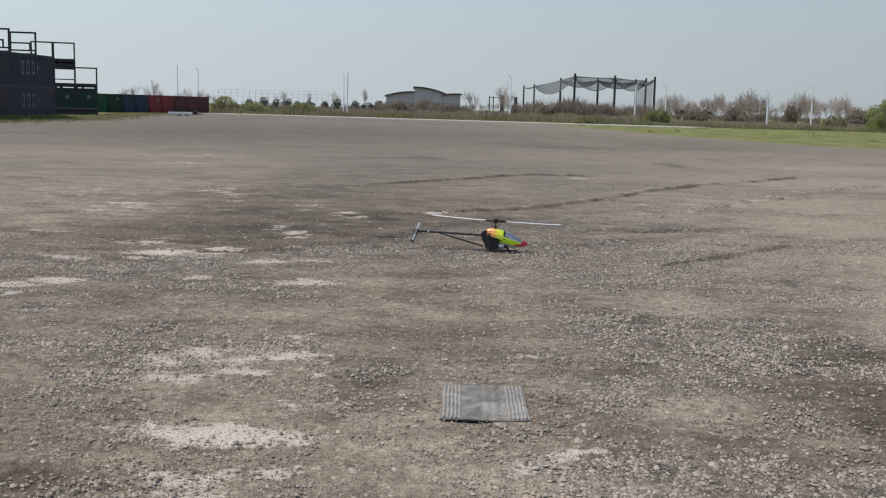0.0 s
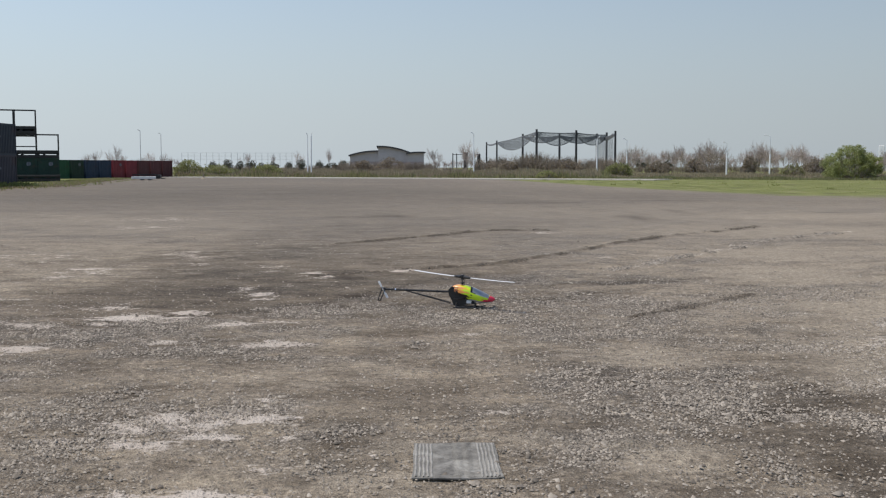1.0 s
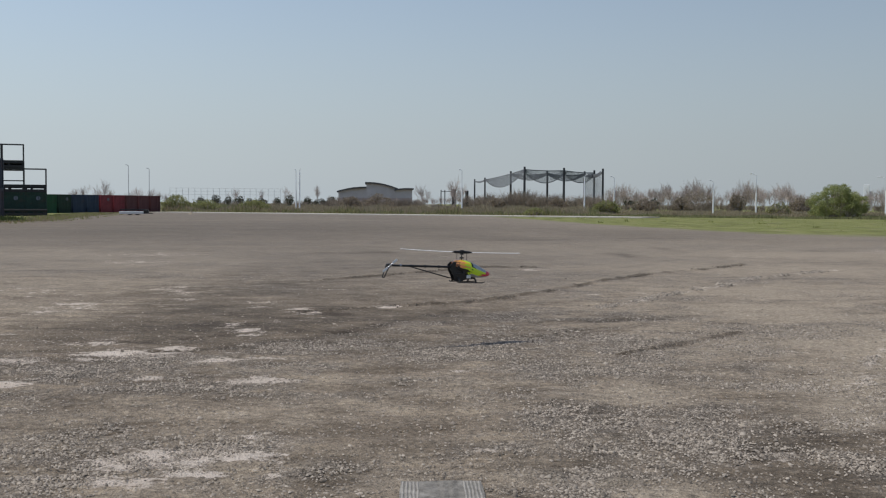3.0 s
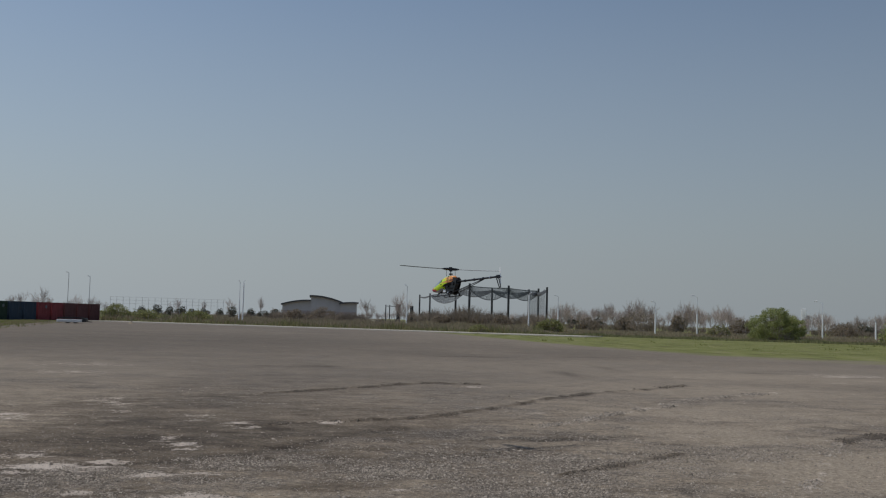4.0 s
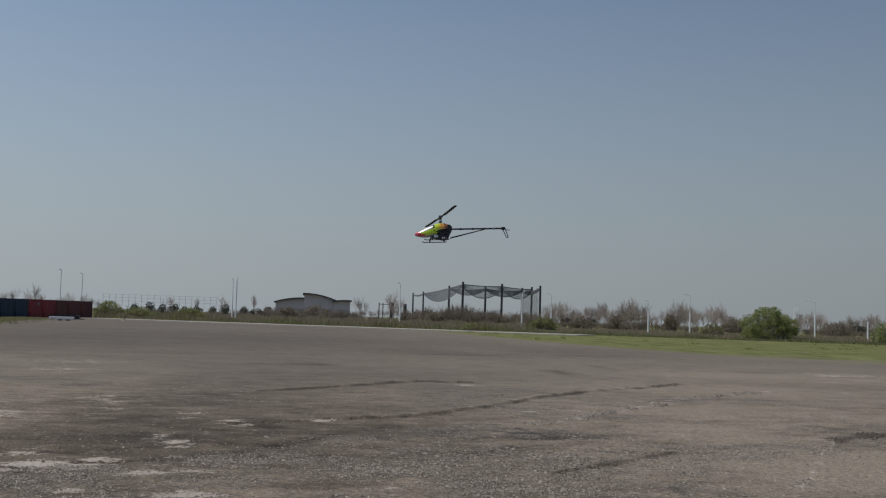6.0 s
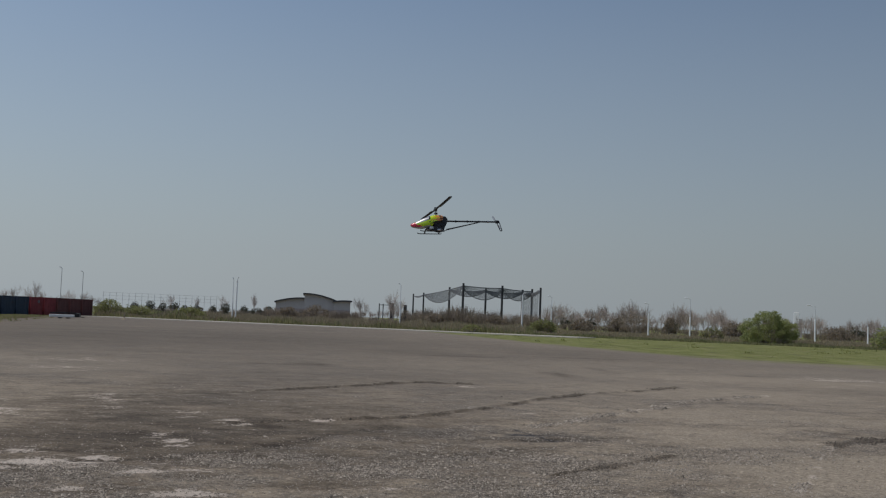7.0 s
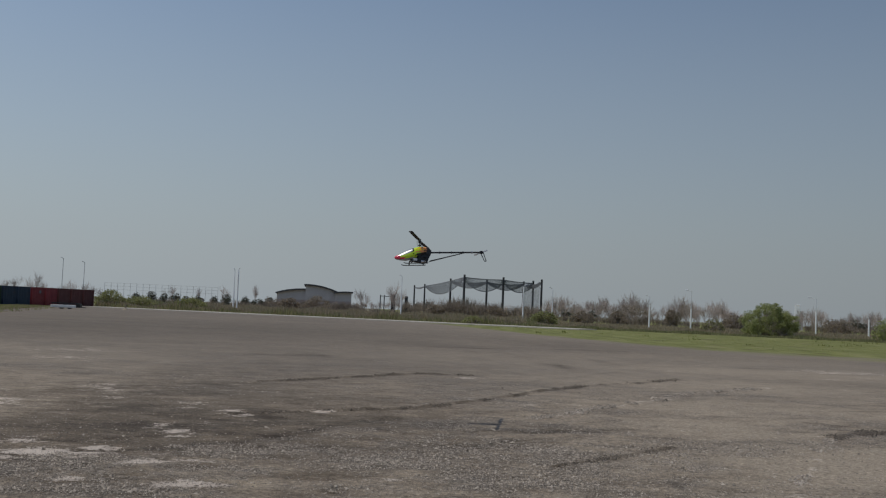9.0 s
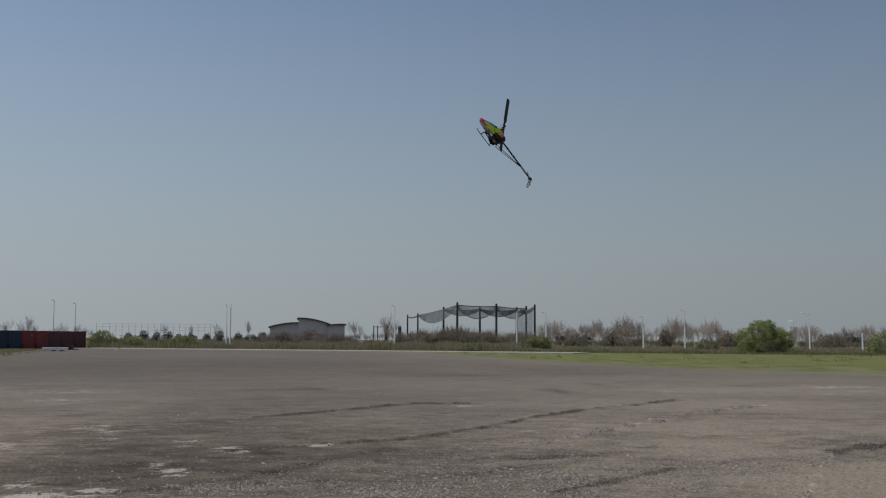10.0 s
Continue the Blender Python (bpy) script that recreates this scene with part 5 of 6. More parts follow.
def rubber_mat():
    """A flat ribbed rubber mat, a little curled, lying on the grit."""
    top = thing("rubber_mat", pose(0.070, 5.575, 0.006, 0.3, -0.2, 1.0), "weathered grey ribbed rubber mat lying on the grit", "mat")
    W, D = 0.232, 0.335
    lie = lambda x, y: 0.003 * math.sin(3 * x + 1) * math.sin(2.5 * y) + 0.014 * max(0, abs(x) - 0.8) * max(0, abs(y) - 0.5) * 2
    bm = bmesh.new()
    bmesh.ops.create_grid(bm, x_segments=30, y_segments=30, size=1)
    for v in bm.verts:
        x, y = v.co.x, v.co.y
        v.co = (x * W * (1 + 0.010 * math.sin(5 * y) + 0.012 * (y < -0.8)), y * D * (1 + 0.012 * math.sin(4 * x)), lie(x, y))
    g = bmesh.ops.extrude_face_region(bm, geom=bm.faces[:])
    for v in g["geom"]:
        if isinstance(v, bmesh.types.BMVert):
            v.co.z += 0.007
    bmesh.ops.recalc_face_normals(bm, faces=bm.faces)
    part("sheet", bm, RUBBER, top, smooth=False)
    for side in (-1, 1):
        for i in range(5):
            bm = bmesh.new()
            x = side * (W * 0.93 - i * 0.021)
            for j in range(14):
                y0, y1 = D * (-0.96 + j * 0.137), D * (-0.96 + (j + 1) * 0.137)
                ring = []
                for dx, up in ((-0.0080, 0.0), (-0.002, 0.0070), (0.002, 0.0070), (0.0080, 0.0)):
                    for yy in (y0, y1):
                        bend = 0.0014 * math.sin(9 * yy / D + i * 1.3 + side)
                        ring.append(bm.verts.new((x + dx + bend, yy, 0.0065 + lie((x + dx) / W, yy / D) + up * (0.75 + 0.25 * math.sin(17 * yy / D + 2 * i)))))
                for k in range(3):
                    bm.faces.new((ring[2 * k], ring[2 * k + 1], ring[2 * k + 3], ring[2 * k + 2]))
            bmesh.ops.recalc_face_normals(bm, faces=bm.faces)
            part("rib", bm, RUBBER_RIB, top)
    # herringbone tread in the middle, worn away in places
    rng = random.Random(71)
    bm = bmesh.new()
    for i in range(9):
        for j in range(40):
            x, y = -0.104 + i * 0.026 + rng.uniform(-0.006, 0.006), D * (-0.94 + j * 0.0485)
            if x > 0.108 or rng.random() < 0.08 + 0.7 * (x < -0.02):
                continue
            lean = rng.uniform(0.004, 0.011) * (1 if i % 2 else -1)
            z = 0.0066 + lie(x / W, y / D)
            a, b = Vector((x - 0.016, y - lean, z)), Vector((x + 0.016, y + lean, z))
            vs = [bm.verts.new(c) for c in (a + Vector((0, -0.0055, 0)), b + Vector((0, -0.0055, 0)), b + Vector((0, 0, 0.0035)), a + Vector((0, 0, 0.0035)), b + Vector((0, 0.0055, 0)), a + Vector((0, 0.0055, 0)))]
            bm.faces.new((vs[0], vs[1], vs[2], vs[3]))
            bm.faces.new((vs[3], vs[2], vs[4], vs[5]))
    tagged(part("tread_pattern", bm, RUBBER, top), kind="stuff")


rubber_mat()


# ---- model helicopter: nose along +x, skids at z = 0, mast over the origin ----
def helicopter():
    top = thing("model_helicopter", pose(0.2, 11.8, 0, 0, 0, -6), "radio-controlled helicopter with lime, orange and red canopy", "model helicopter")
    top.scale = (0.96, 0.96, 0.96)
    # canopy, painted in fields
    bm = bmesh.new()
    sec = [(-0.115, 0.030, 0.200, 0.268, 0.9), (-0.085, 0.052, 0.165, 0.284, 0.85), (-0.03, 0.066, 0.142, 0.291, 0.85), (0.03, 0.076, 0.124, 0.287, 0.85), (0.09, 0.080, 0.108, 0.274, 0.85),
           (0.15, 0.079, 0.094, 0.253, 0.87), (0.21, 0.072, 0.080, 0.231, 0.9), (0.27, 0.061, 0.083, 0.201, 0.92), (0.32, 0.048, 0.090, 0.176, 0.95), (0.36, 0.032, 0.098, 0.160, 1.0), (0.385, 0.015, 0.113, 0.145, 1.0), (0.392, 0.003, 0.124, 0.133, 1.0)]
    fine = []
    for i in range(len(sec) - 1):
        s0, s1 = sec[i], sec[i + 1]
        before, after, wide = sec[max(i - 1, 0)], sec[min(i + 2, len(sec) - 1)], s1[0] - s0[0]
        for k in range(5):
            u = k / 5
            row = [s0[0] + wide * u]
            for c in range(1, 5):  # a smooth curve through the sections
                d0, d1 = (s1[c] - before[c]) / (s1[0] - before[0]) * wide, (after[c] - s0[c]) / (after[0] - s0[0]) * wide
                row.append((2 * u ** 3 - 3 * u ** 2 + 1) * s0[c] + (u ** 3 - 2 * u ** 2 + u) * d0 + (3 * u ** 2 - 2 * u ** 3) * s1[c] + (u ** 3 - u ** 2) * d1)
            fine.append(tuple(row))
    fine.append(sec[-1])
    loft(bm, fine, 56)
    for f in bm.faces:
        c = f.calc_center_median()
        flame = 0.018 * math.sin(60 * c.z + 9) + 0.010 * math.sin(130 * c.z)
        top_z = float(np.interp(c.x, [s[0] for s in sec], [s[3] for s in sec]))
        low_z = float(np.interp(c.x, [s[0] for s in sec], [s[2] for s in sec]))
        v = (c.z - low_z) / max(1e-4, top_z - low_z)
        tongue = math.sin(24 * v + 1.2) + 0.5 * math.sin(47 * v + 30 * c.x)
        if c.x > 0.322 + flame * 0.5 and v > 0.12 or c.x > 0.235 + 0.02 * tongue and 0.15 < v < 0.36:
            f.material_index = 3
        elif v < 0.17 and c.x > 0.10:
            f.material_index = 6
        elif 0.128 < c.x < 0.318 and v > 0.68 - 0.30 * (c.x - 0.1):
            f.material_index = 4
        elif 0.098 < c.x < 0.322 and v > 0.62 - 0.30 * (c.x - 0.1) + 0.05 * (c.x > 0.14):
            f.material_index = 5
        elif v < 0.40 + 0.04 * tongue and c.x < 0.075 + 0.02 * tongue:
            f.material_index = 5
        elif c.x < -0.055 + 0.030 * tongue:
            f.material_index = 7 if v < 0.72 + 0.1 * tongue else 2
        elif c.x < 0.005 + 0.035 * tongue:
            f.material_index = 2
        elif c.x < 0.045 + 0.040 * tongue:
            f.material_index = 1 if v > 0.55 else 2
        elif 0.05 < c.x < 0.17 - 0.06 * v and abs(math.sin(17 * v + 14 * c.x)) < 0.16 and v < 0.62:
            f.material_index = 5
        else:
            f.material_index = 0
    part("canopy", bm, [LIME, YELLOW, ORANGE, NOSE_RED, GLAZE, CARBON, BELLY, EMBER], top, "lime canopy with orange tail, red nose and mirrored window", smooth=True)
    # mechanics
    outline = [(-0.165, 0.225), (-0.155, 0.165), (-0.118, 0.100), (-0.098, 0.045), (-0.05, 0.034), (0.0, 0.040), (0.05, 0.060), (0.15, 0.066), (0.15, 0.088), (0.05, 0.110), (0.02, 0.15), (-0.005, 0.22), (-0.03, 0.266), (-0.13, 0.262)]
    for sy in (-0.042, 0.042):
        bm = bmesh.new()
        f = bm.faces.new([bm.verts.new((x, sy - 0.0025, z)) for x, z in outline])
        g = bmesh.ops.extrude_face_region(bm, geom=[f])
        bmesh.ops.translate(bm, vec=(0, 0.005, 0), verts=[v for v in g["geom"] if isinstance(v, bmesh.types.BMVert)])
        bmesh.ops.recalc_face_normals(bm, faces=bm.faces)
        part("side_frame", bm, CARBON, top)
    bm = bmesh.new()
    loft(bm, [(-0.14, 0.034, 0.165, 0.225, 0.6), (-0.11, 0.036, 0.115, 0.25, 0.6), (-0.06, 0.036, 0.070, 0.25, 0.6), (-0.02, 0.034, 0.085, 0.18, 0.6)], 14)
    part("gearbox", bm, DARK_METAL, top)
    bm = bmesh.new()
    rod(bm, (-0.045, 0, 0.118), (-0.045, 0, 0.128), 0.072, n=28)
    part("main_gear", bm, DARK_METAL, top)
    bm = bmesh.new()
    rod(bm, (0.045, 0, 0.055), (0.045, 0, 0.115), 0.034, n=18)
    part("motor", bm, DARK_METAL, top)
    bm = bmesh.new()
    box(bm, 0.055, 0.115, -0.050, 0.050, 0.072, 0.112, 0.006)
    part("battery", bm, BELLY_WHITE, top, "white battery pack")
    for x, y, z in ((-0.10, 0.05, 0.18), (-0.06, -0.05, 0.20), (0.02, 0.05, 0.15), (0.02, -0.05, 0.15)):
        bm = bmesh.new()
        box(bm, x - 0.02, x + 0.02, y - 0.012, y + 0.012, z - 0.018, z + 0.018, 0.003)
        part("servo", bm, DARK_METAL, top)
    bm = bmesh.new()
    rod(bm, (-0.05, 0.048, 0.062), (0.0, 0.048, 0.062), 0.018, n=10)
    part("side_can", bm, BRIGHT_METAL, top, "bright metal canister")
    # landing gear
    for sy in (-1, 1):
        bm = bmesh.new()
        pts = [(-0.098, 0.102, 0.031), (-0.08, 0.102, 0.026), (0.22, 0.102, 0.026), (0.25, 0.102, 0.029), (0.272, 0.102, 0.039)]
        for a, b in zip(pts, pts[1:]):
            rod(bm, (a[0], sy * a[1], a[2]), (b[0], sy * b[1], b[2]), 0.0065, n=8)
        part("skid", bm, CARBON, top)
    for x in (-0.06, 0.155):
        bm = bmesh.new()
        pts = [(-0.104, 0.027), (-0.092, 0.054), (-0.05, 0.078), (0.05, 0.078), (0.092, 0.054), (0.104, 0.027)]
        for a, b in zip(pts, pts[1:]):
            rod(bm, (x, a[0], a[1]), (x, b[0], b[1]), 0.010, n=8)
        part("leg", bm, CARBON, top)
    # tail
    bm = bmesh.new()
    rod(bm, (-0.14, 0, 0.20), (-0.945, 0, 0.20), 0.0125, n=12)
    part("tail_boom", bm, CARBON, top)
    for x in (-0.30, -0.48, -0.66, -0.80):
        bm = bmesh.new()
        rod(bm, (x - 0.008, 0, 0.20), (x + 0.008, 0, 0.20), 0.0175, n=12)
        part("boom_clamp", bm, BRIGHT_METAL if x == -0.80 else DARK_METAL, top)
    for sy in (-1, 1):
        bm = bmesh.new()
        rod(bm, (-0.135, sy * 0.045, 0.068), (-0.655, sy * 0.010, 0.188), 0.0055, n=8)
        part("boom_strut", bm, CARBON, top)
    bm = bmesh.new()
    a0, a1 = (-0.925, 0.205), (-0.985, 0.060)
    b0, b1 = (-0.968, 0.210), (-1.012, 0.062)
    for p, q in ((a0, a1), (b0, b1), (a1, b1), (a0, b0)):
        rod(bm, (p[0], 0.018, p[1]), (q[0], 0.018, q[1]), 0.0065, n=6)
    part("tail_fin", bm, CARBON, top)
    bm = bmesh.new()
    box(bm, -0.97, -0.92, -0.018, 0.018, 0.178, 0.222, 0.006)
    part("tail_gearbox", bm, DARK_METAL, top)
    # main rotor, turning about its mast
    bm = bmesh.new()
    rod(bm, (0, 0, -0.18), (0, 0, 0.02), 0.006, n=10)
    rod(bm, (0, 0, -0.03), (0, 0, 0.026), 0.022, n=14)
    rod(bm, (0, 0, -0.075), (0, 0, -0.06), 0.026, n=14)
    rod(bm, (0, 0, -0.105), (0, 0, -0.092), 0.036, n=18)
    rod(bm, (-0.055, 0, 0), (0.055, 0, 0), 0.008, n=8)
    main = part("main_rotor", bm, DARK_METAL, top)
    main.matrix_basis = pose(0, 0, 0.380)
    for s in (-1, 1):
        bm = bmesh.new()
        rod(bm, (s * 0.026, 0, 0), (s * 0.105, 0, 0), 0.019, 0.014, n=10)
        box(bm, min(s * 0.085, s * 0.13), max(s * 0.085, s * 0.13), -0.011, 0.011, -0.008, 0.008, 0.002)
        rod(bm, (s * 0.05, -s * 0.03, 0.0), (s * 0.05, -s * 0.03, -0.095), 0.0025, n=6)
        part("blade_grip", bm, DARK_METAL, main)
        bm = bmesh.new()
        n = 14
        prev_ = None
        for i in range(n + 1):
            u = i / n
            x = s * (0.115 + 0.675 * u)
            c = 0.030 if u < 0.93 else 0.030 - 0.012 * (u - 0.93) / 0.07
            if u < 0.05:
                c = 0.016 + 0.014 * u / 0.05
            z = 0.012 * u * u
            ring = [bm.verts.new(p) for p in ((x, -s * c * 0.7, z), (x, -s * c * 0.2, z + 0.0045), (x, s * c * 1.2, z + 0.0005), (x, -s * c * 0.2, z - 0.0030))]
            if prev_:
                for k in range(4):
                    f = bm.faces.new((prev_[k], prev_[(k + 1) % 4], ring[(k + 1) % 4], ring[k]))
                    f.material_index = 0 if k < 2 else 1
            prev_ = ring
            if i in (0, n):
                bm.faces.new(ring)
        bmesh.ops.recalc_face_normals(bm, faces=bm.faces)
        part("blade", bm, [BLADE_TOP, BLADE_UNDER], main, "rotor blade, white above and carbon below")
    # tail rotor, turning about y
    bm = bmesh.new()
    rod(bm, (0, -0.012, 0), (0, 0.018, 0), 0.012, n=10)
    rod(bm, (-0.04, 0, 0), (0.04, 0, 0), 0.006, n=8)
    tail = part("tail_rotor", bm, BRIGHT_METAL, top)
    tail.matrix_basis = pose(-0.945, -0.036, 0.20)
    for s in (-1, 1):
        bm = bmesh.new()
        loft(bm, [(s * 0.035, 0.002, -0.008, 0.008, 0.8), (s * 0.05, 0.0022, -0.014, 0.013, 0.8), (s * 0.105, 0.0018, -0.015, 0.013, 0.8), (s * 0.114, 0.0012, -0.009, 0.009, 0.8)], 10)
        part("tail_blade", bm, BLADE_TOP, tail, "white tail rotor blade")
    return top, main, tail


HELI, ROTOR, TAIL_ROTOR = helicopter()

scatter_gravel("gravel", 320000, 3.6, 14.5, 0.0084, 21, "loose angular grey grit strewn over the asphalt", 0.08)
def scatter_clods(name, lines, material, seed, label, heaped=1.0):
    """Broken clods thrown up along wheel ruts."""
    rng = np.random.default_rng(seed)
    xy = []
    for line in lines:
        for (ax, ay), (bx, by) in zip(line, line[1:]):
            L = math.hypot(bx - ax, by - ay)
            heap = 2.2 if heaped == 1.0 and ax >= 6.4 and ay < 17 else heaped
            for _ in range(int(L * 170 * heap)):
                u = rng.random()
                if math.sin(4.0 * (ax + u * (bx - ax)) + 3.0 * ay) < -0.1:
                    continue
                xy.append((ax + u * (bx - ax) + rng.normal(0, 0.05), ay + u * (by - ay) + rng.normal(0, 0.04 + 0.006 * ay), 0.0062 * heap ** 0.7 * rng.lognormal(0, 0.45) * (0.75 + ay / 28)))
    V, F = [], []
    base = np.array([(1, 0, -0.2), (0, 0.9, -0.2), (-1, 0.1, -0.2), (0.1, -0.9, -0.2), (0.15, 0.1, 0.8)])
    for x, y, r in xy:
        p = (base + rng.normal(0, 0.2, base.shape)) * (r * 1.2, r, r * 0.9)
        o = len(V)
        V += [(x + a, y + b, c + 0.02) for a, b, c in p]
        F += [(o, o + 1, o + 4), (o + 1, o + 2, o + 4), (o + 2, o + 3, o + 4), (o + 3, o, o + 4)]
    return tagged(mesh_from(name, V, F, material), label, "clods", kind="stuff")


scatter_clods("clods", RUTS, CLOD, 61, "dark broken clods along the wheel ruts")
scatter_clods("pale_clods", TRACKS_PALE[:2], GRAVEL, 62, "pale broken clods along old wheel tracks", 1.3)
scatter_gravel("grit", 80000, 10.5, 24, 0.0088, 23, "coarse pale grit further out on the asphalt", 0.03, 1.0)
scatter_gravel("pebbles", 4000, 3.9, 12, 0.010, 22, "scattered larger stones on the asphalt", 0.12)


# ---- what moves ----
def motions():
    flight = [
        (0.00, 0.215, 11.810, -0.012, 0.0, 1.5, -6.0),
        (1.00, 0.215, 11.810, -0.012, 0.0, 1.5, -6.0),
        (2.20, 0.215, 11.810, -0.012, 0.0, 1.5, -6.0),
        (2.45, 0.215, 11.810, -0.012, 0.0, 1.5, -6.0),
        (2.65, 0.215, 11.810, 0.085, 0.0, 1.6, -1.0),
        (2.85, 0.265, 11.920, 0.420, 1.0, 2.0, 14.0),
        (3.05, 0.380, 11.850, 0.820, 0.0, 3.0, 34.0),
        (3.30, 0.548, 11.795, 1.270, -1.4, 3.7, 60.5),
        (3.40, 0.617, 12.259, 1.416, 1.4, 2.4, 71.0),
        (3.60, 0.737, 12.610, 1.584, 2.0, 1.4, 84.5),
        (3.70, 0.802, 12.795, 1.676, 1.3, 3.6, 96.7),
        (3.80, 0.873, 12.938, 1.750, 0.1, 4.1, 106.5),
        (3.90, 0.919, 13.122, 1.833, -0.1, 3.2, 115.5),
        (4.00, 0.951, 13.282, 1.888, 0.4, 4.0, 124.8),
        (4.10, 0.975, 13.381, 1.951, 1.2, 3.2, 134.6),
        (4.20, 0.983, 13.451, 1.992, 3.1, 3.7, 145.6),
        (4.30, 0.996, 13.573, 2.070, 3.5, 2.9, 156.2),
        (4.40, 0.997, 13.714, 2.138, 2.9, 2.7, 163.3),
        (4.50, 1.006, 13.812, 2.188, 3.7, 3.1, 169.2),
        (4.60, 1.000, 13.899, 2.243, 4.3, 2.4, 176.8),
        (4.70, 1.001, 13.997, 2.297, 4.6, 1.6, 182.8),
        (4.80, 0.980, 14.082, 2.351, 5.0, 0.3, 186.5),
        (4.90, 0.968, 14.166, 2.387, 4.8, -0.6, 190.5),
        (5.00, 0.973, 14.252, 2.430, 4.4, -1.3, 191.8),
        (5.10, 0.979, 14.323, 2.451, 4.5, -1.6, 190.2),
        (5.20, 0.991, 14.396, 2.478, 3.9, -1.5, 189.4),
        (5.30, 0.997, 14.476, 2.514, 3.8, -0.5, 188.5),
        (5.40, 1.006, 14.556, 2.540, 5.0, 1.0, 187.6),
        (5.50, 1.017, 14.632, 2.564, 5.0, 3.0, 187.8),
        (5.60, 1.019, 14.683, 2.581, 4.9, 4.2, 187.5),
        (5.70, 1.012, 14.702, 2.596, 6.1, 4.7, 185.0),
        (6.05, 0.980, 14.700, 2.690, 6.5, 3.0, 186.5),
        (6.40, 0.920, 14.690, 2.790, 7.0, 1.2, 187.0),
        (6.80, 0.879, 14.684, 2.839, 7.9, 0.1, 187.4),
        (6.90, 0.888, 14.686, 2.848, 7.7, 0.6, 190.2),
        (7.00, 0.904, 14.698, 2.801, 7.2, 2.7, 191.0),
        (7.10, 0.908, 14.691, 2.744, 6.3, 3.8, 189.7),
        (7.20, 0.921, 14.683, 2.676, 7.1, 4.9, 188.2),
        (7.30, 0.914, 14.690, 2.598, 8.1, 5.1, 187.4),
        (7.40, 0.890, 14.691, 2.551, 8.5, 5.2, 187.2),
        (7.50, 0.870, 14.680, 2.524, 9.3, 5.2, 186.5),
        (7.60, 0.827, 14.677, 2.487, 8.7, 5.3, 185.4),
        (7.70, 0.788, 14.701, 2.399, 8.6, 4.4, 185.1),
        (7.80, 0.735, 14.729, 2.288, 10.9, 2.2, 184.5),
        (7.90, 0.665, 14.736, 2.210, 10.8, -1.7, 184.0),
        (8.00, 0.604, 14.744, 2.170, 7.3, -4.9, 184.9),
        (8.20, 0.567, 14.757, 2.144, 6.4, -6.2, 186.2),
        (8.40, 0.585, 14.779, 2.086, 9.4, -5.2, 185.7),
        (8.50, 0.606, 14.818, 2.019, 10.9, -3.3, 184.6),
        (8.60, 0.635, 14.855, 1.959, 9.4, -1.1, 184.8),
        (8.80, 0.686, 14.899, 2.043, 7.6, 2.5, 186.4),
        (9.00, 0.695, 14.960, 2.233, 7.0, 3.3, 188.2),
        (9.20, 0.677, 15.020, 2.389, 7.4, 1.4, 189.7),
        (9.40, 0.675, 15.068, 2.533, 7.3, -2.9, 192.5),
        (9.50, 0.673, 15.121, 2.695, 4.3, -10.4, 194.7),
        (9.60, 0.705, 14.991, 2.833, 8.3, -13.3, 193.2),
        (9.70, 0.797, 15.059, 3.102, 7.3, -19.7, 195.7),
        (9.80, 0.993, 15.079, 3.491, 4.7, -28.4, 201.5),
        (9.90, 1.311, 15.094, 3.980, 0.0, -35.1, 207.0),
        (10.00, 1.837, 15.362, 4.549, -10.1, -42.3, 213.4),
    ]
    walk(HELI, [(t, pose(x, y, z, rx, ry, rz)) for t, x, y, z, rx, ry, rz in flight])
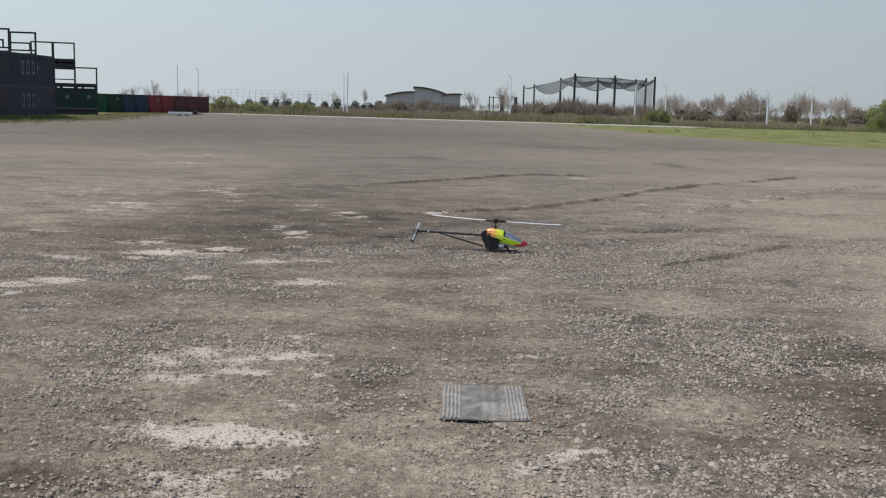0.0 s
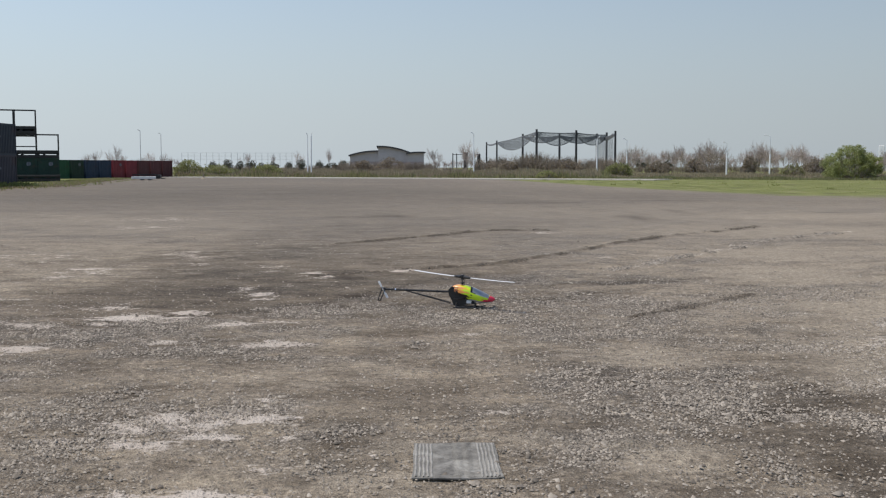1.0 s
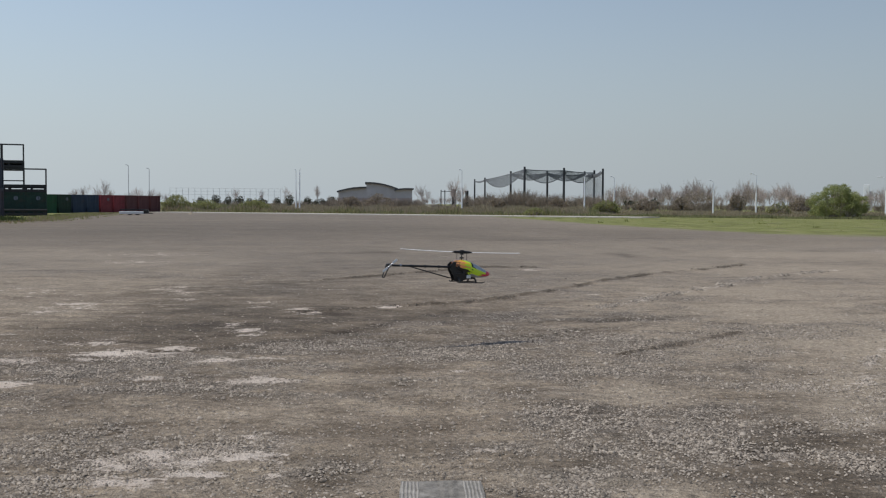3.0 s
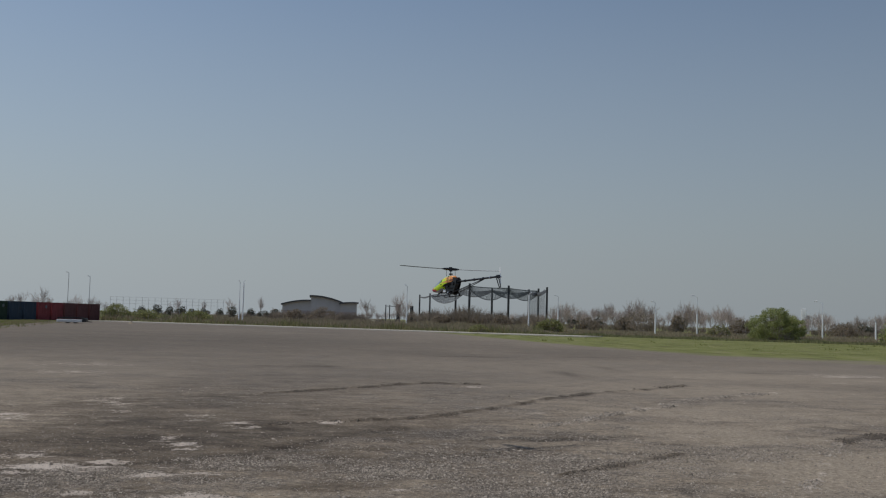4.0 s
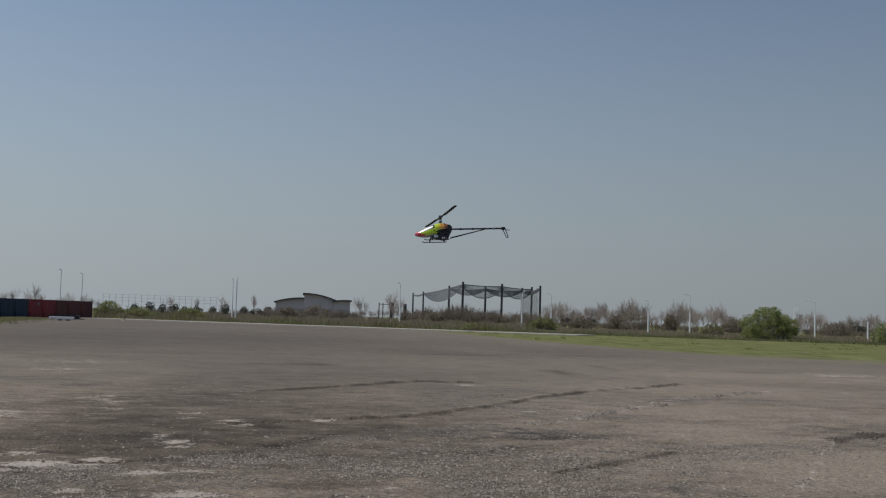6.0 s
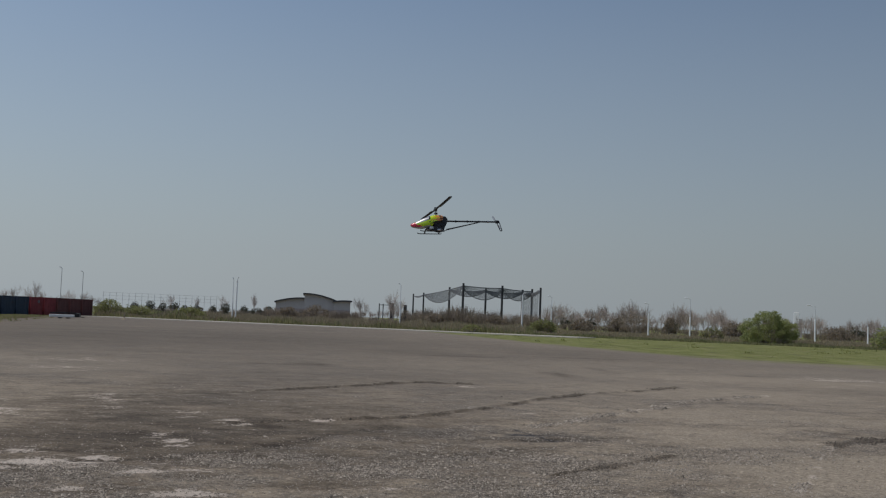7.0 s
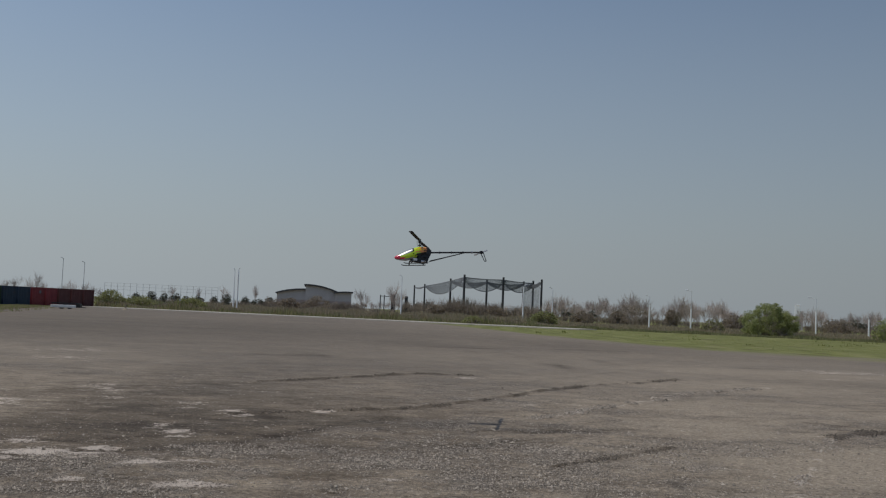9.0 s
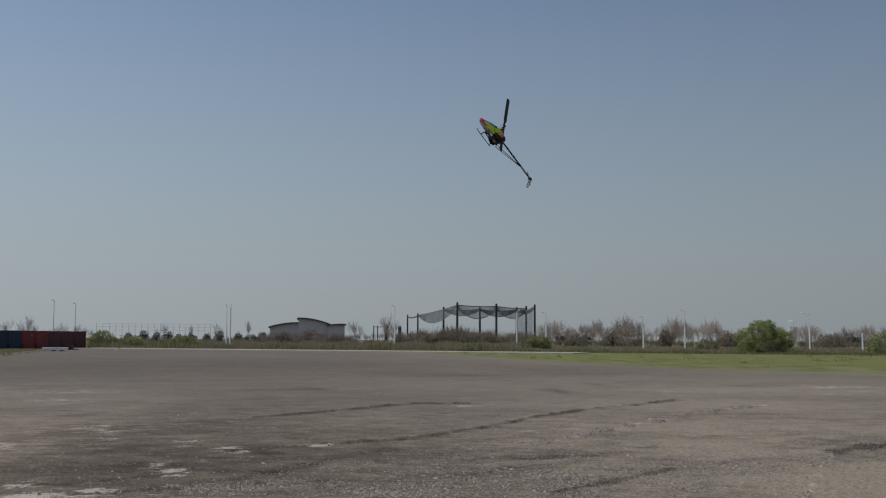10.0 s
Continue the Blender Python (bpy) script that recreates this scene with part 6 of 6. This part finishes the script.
    spin = [
        (0.0000, 173.0),
        (0.0667, 99.2),
        (0.1333, 25.5),
        (0.2333, -48.2),
        (0.3000, -122.0),
        (0.3333, -198.5),
        (0.4000, -275.0),
        (0.4667, -351.5),
        (0.5000, -428.0),
        (0.5667, -500.7),
        (0.6333, -573.4),
        (0.7000, -646.1),
        (0.8000, -718.9),
        (0.8667, -791.6),
        (0.9333, -864.3),
        (1.0000, -937.0),
        (1.0667, -1014.8),
        (1.1333, -1092.5),
        (1.2000, -1170.2),
        (1.2667, -1248.0),
        (1.3000, -1325.8),
        (1.3667, -1403.5),
        (1.4333, -1481.2),
        (1.5000, -1559.0),
        (1.5667, -1631.0),
        (1.6333, -1703.0),
        (1.7000, -1775.0),
        (1.8000, -1847.0),
        (1.8667, -1919.0),
        (1.9333, -1991.0),
        (2.0000, -2063.0),
        (2.1000, -2137.5),
        (2.2000, -2212.0),
        (2.2667, -2291.8),
        (2.3333, -2371.5),
        (2.4333, -2451.2),
        (2.5000, -2531.0),
        (2.5667, -2610.8),
        (2.6667, -2690.5),
        (2.7333, -2770.2),
        (2.8000, -2850.0),
        (2.8667, -2929.8),
        (2.9333, -3009.5),
        (3.0333, -3089.2),
        (3.1000, -3169.0),
        (3.1667, -3248.8),
        (3.2667, -3328.5),
        (3.3333, -3408.2),
        (3.4000, -3488.0),
        (3.4667, -3547.7),
        (3.5333, -3607.3),
        (3.6000, -3667.0),
        (3.6667, -3718.0),
        (3.7000, -3769.0),
        (3.7333, -3818.0),
        (3.8000, -3867.0),
        (3.8333, -3912.5),
        (3.9000, -3958.0),
        (3.9333, -4007.0),
        (4.0000, -4056.0),
        (4.0667, -4105.5),
        (4.1000, -4155.0),
        (4.1667, -4208.5),
        (4.2000, -4262.0),
        (4.2667, -4313.0),
        (4.3000, -4364.0),
        (4.3333, -4416.0),
        (4.4000, -4468.0),
        (4.4667, -4515.0),
        (4.5000, -4562.0),
        (4.5333, -4616.0),
        (4.6000, -4670.0),
        (4.6667, -4724.5),
        (4.7000, -4779.0),
        (4.7333, -4829.0),
        (4.8000, -4879.0),
        (4.8667, -4937.0),
        (4.9000, -4995.0),
        (4.9333, -5048.5),
        (5.0000, -5102.0),
        (5.0667, -5157.5),
        (5.1000, -5213.0),
        (5.1333, -5268.5),
        (5.2000, -5324.0),
        (5.2667, -5381.5),
        (5.3000, -5439.0),
        (5.3333, -5495.0),
        (5.4000, -5551.0),
        (5.4667, -5606.0),
        (5.5000, -5661.0),
        (5.5333, -5714.5),
        (5.6000, -5768.0),
        (5.6667, -5828.0),
        (5.7000, -5888.0),
        (5.7667, -5967.0),
        (5.8333, -6046.0),
        (5.9333, -6125.0),
        (6.0000, -6204.0),
        (6.0667, -6283.0),
        (6.1333, -6362.0),
        (6.2000, -6441.0),
        (6.3000, -6520.0),
        (6.3667, -6599.0),
        (6.4333, -6678.0),
        (6.5000, -6757.0),
        (6.5667, -6836.0),
        (6.6667, -6915.0),
        (6.7333, -6994.0),
        (6.8000, -7073.0),
        (6.8667, -7127.0),
        (6.9000, -7181.0),
        (6.9333, -7235.0),
        (7.0000, -7289.0),
        (7.0667, -7347.0),
        (7.1000, -7405.0),
        (7.1333, -7463.0),
        (7.2000, -7521.0),
        (7.2667, -7575.0),
        (7.3000, -7629.0),
        (7.3333, -7690.0),
        (7.4000, -7751.0),
        (7.4667, -7806.5),
        (7.5000, -7862.0),
        (7.5333, -7913.5),
        (7.6000, -7965.0),
        (7.6667, -8029.5),
        (7.7000, -8094.0),
        (7.7333, -8157.0),
        (7.8000, -8220.0),
        (7.8667, -8286.0),
        (7.9000, -8352.0),
        (7.9333, -8429.5),
        (8.0000, -8507.0),
        (8.0667, -8561.3),
        (8.1333, -8615.7),
        (8.2000, -8670.0),
        (8.2667, -8742.3),
        (8.3333, -8814.7),
        (8.4000, -8887.0),
        (8.5000, -8920.0),
        (8.6000, -8968.0),
        (8.6667, -9031.5),
        (8.7000, -9095.0),
        (8.7333, -9158.5),
        (8.8000, -9222.0),
        (8.8667, -9284.2),
        (8.9000, -9346.5),
        (8.9333, -9408.8),
        (9.0000, -9471.0),
        (9.0667, -9538.5),
        (9.1000, -9606.0),
        (9.1333, -9673.5),
        (9.2000, -9741.0),
        (9.2667, -9806.8),
        (9.3000, -9872.5),
        (9.3333, -9938.2),
        (9.4000, -10004.0),
        (9.5000, -10042.0),
        (9.6000, -10064.0),
        (9.7000, -10075.0),
        (9.7333, -10134.7),
        (9.7667, -10194.3),
        (9.8000, -10254.0),
        (9.8333, -10309.3),
        (9.8667, -10364.7),
        (9.9000, -10420.0),
        (9.9333, -10495.0),
        (10.0000, -10570.0),
    ]
    walk(ROTOR, [(t, pose(0, 0, 0.380, 0, 0, a)) for t, a in spin])
    turns = [(k / 10, pose(-0.945, -0.036, 0.20, 0, (k * 67 + 290) % 360, 0)) for k in range(101)]
    walk(TAIL_ROTOR, turns)


motions()
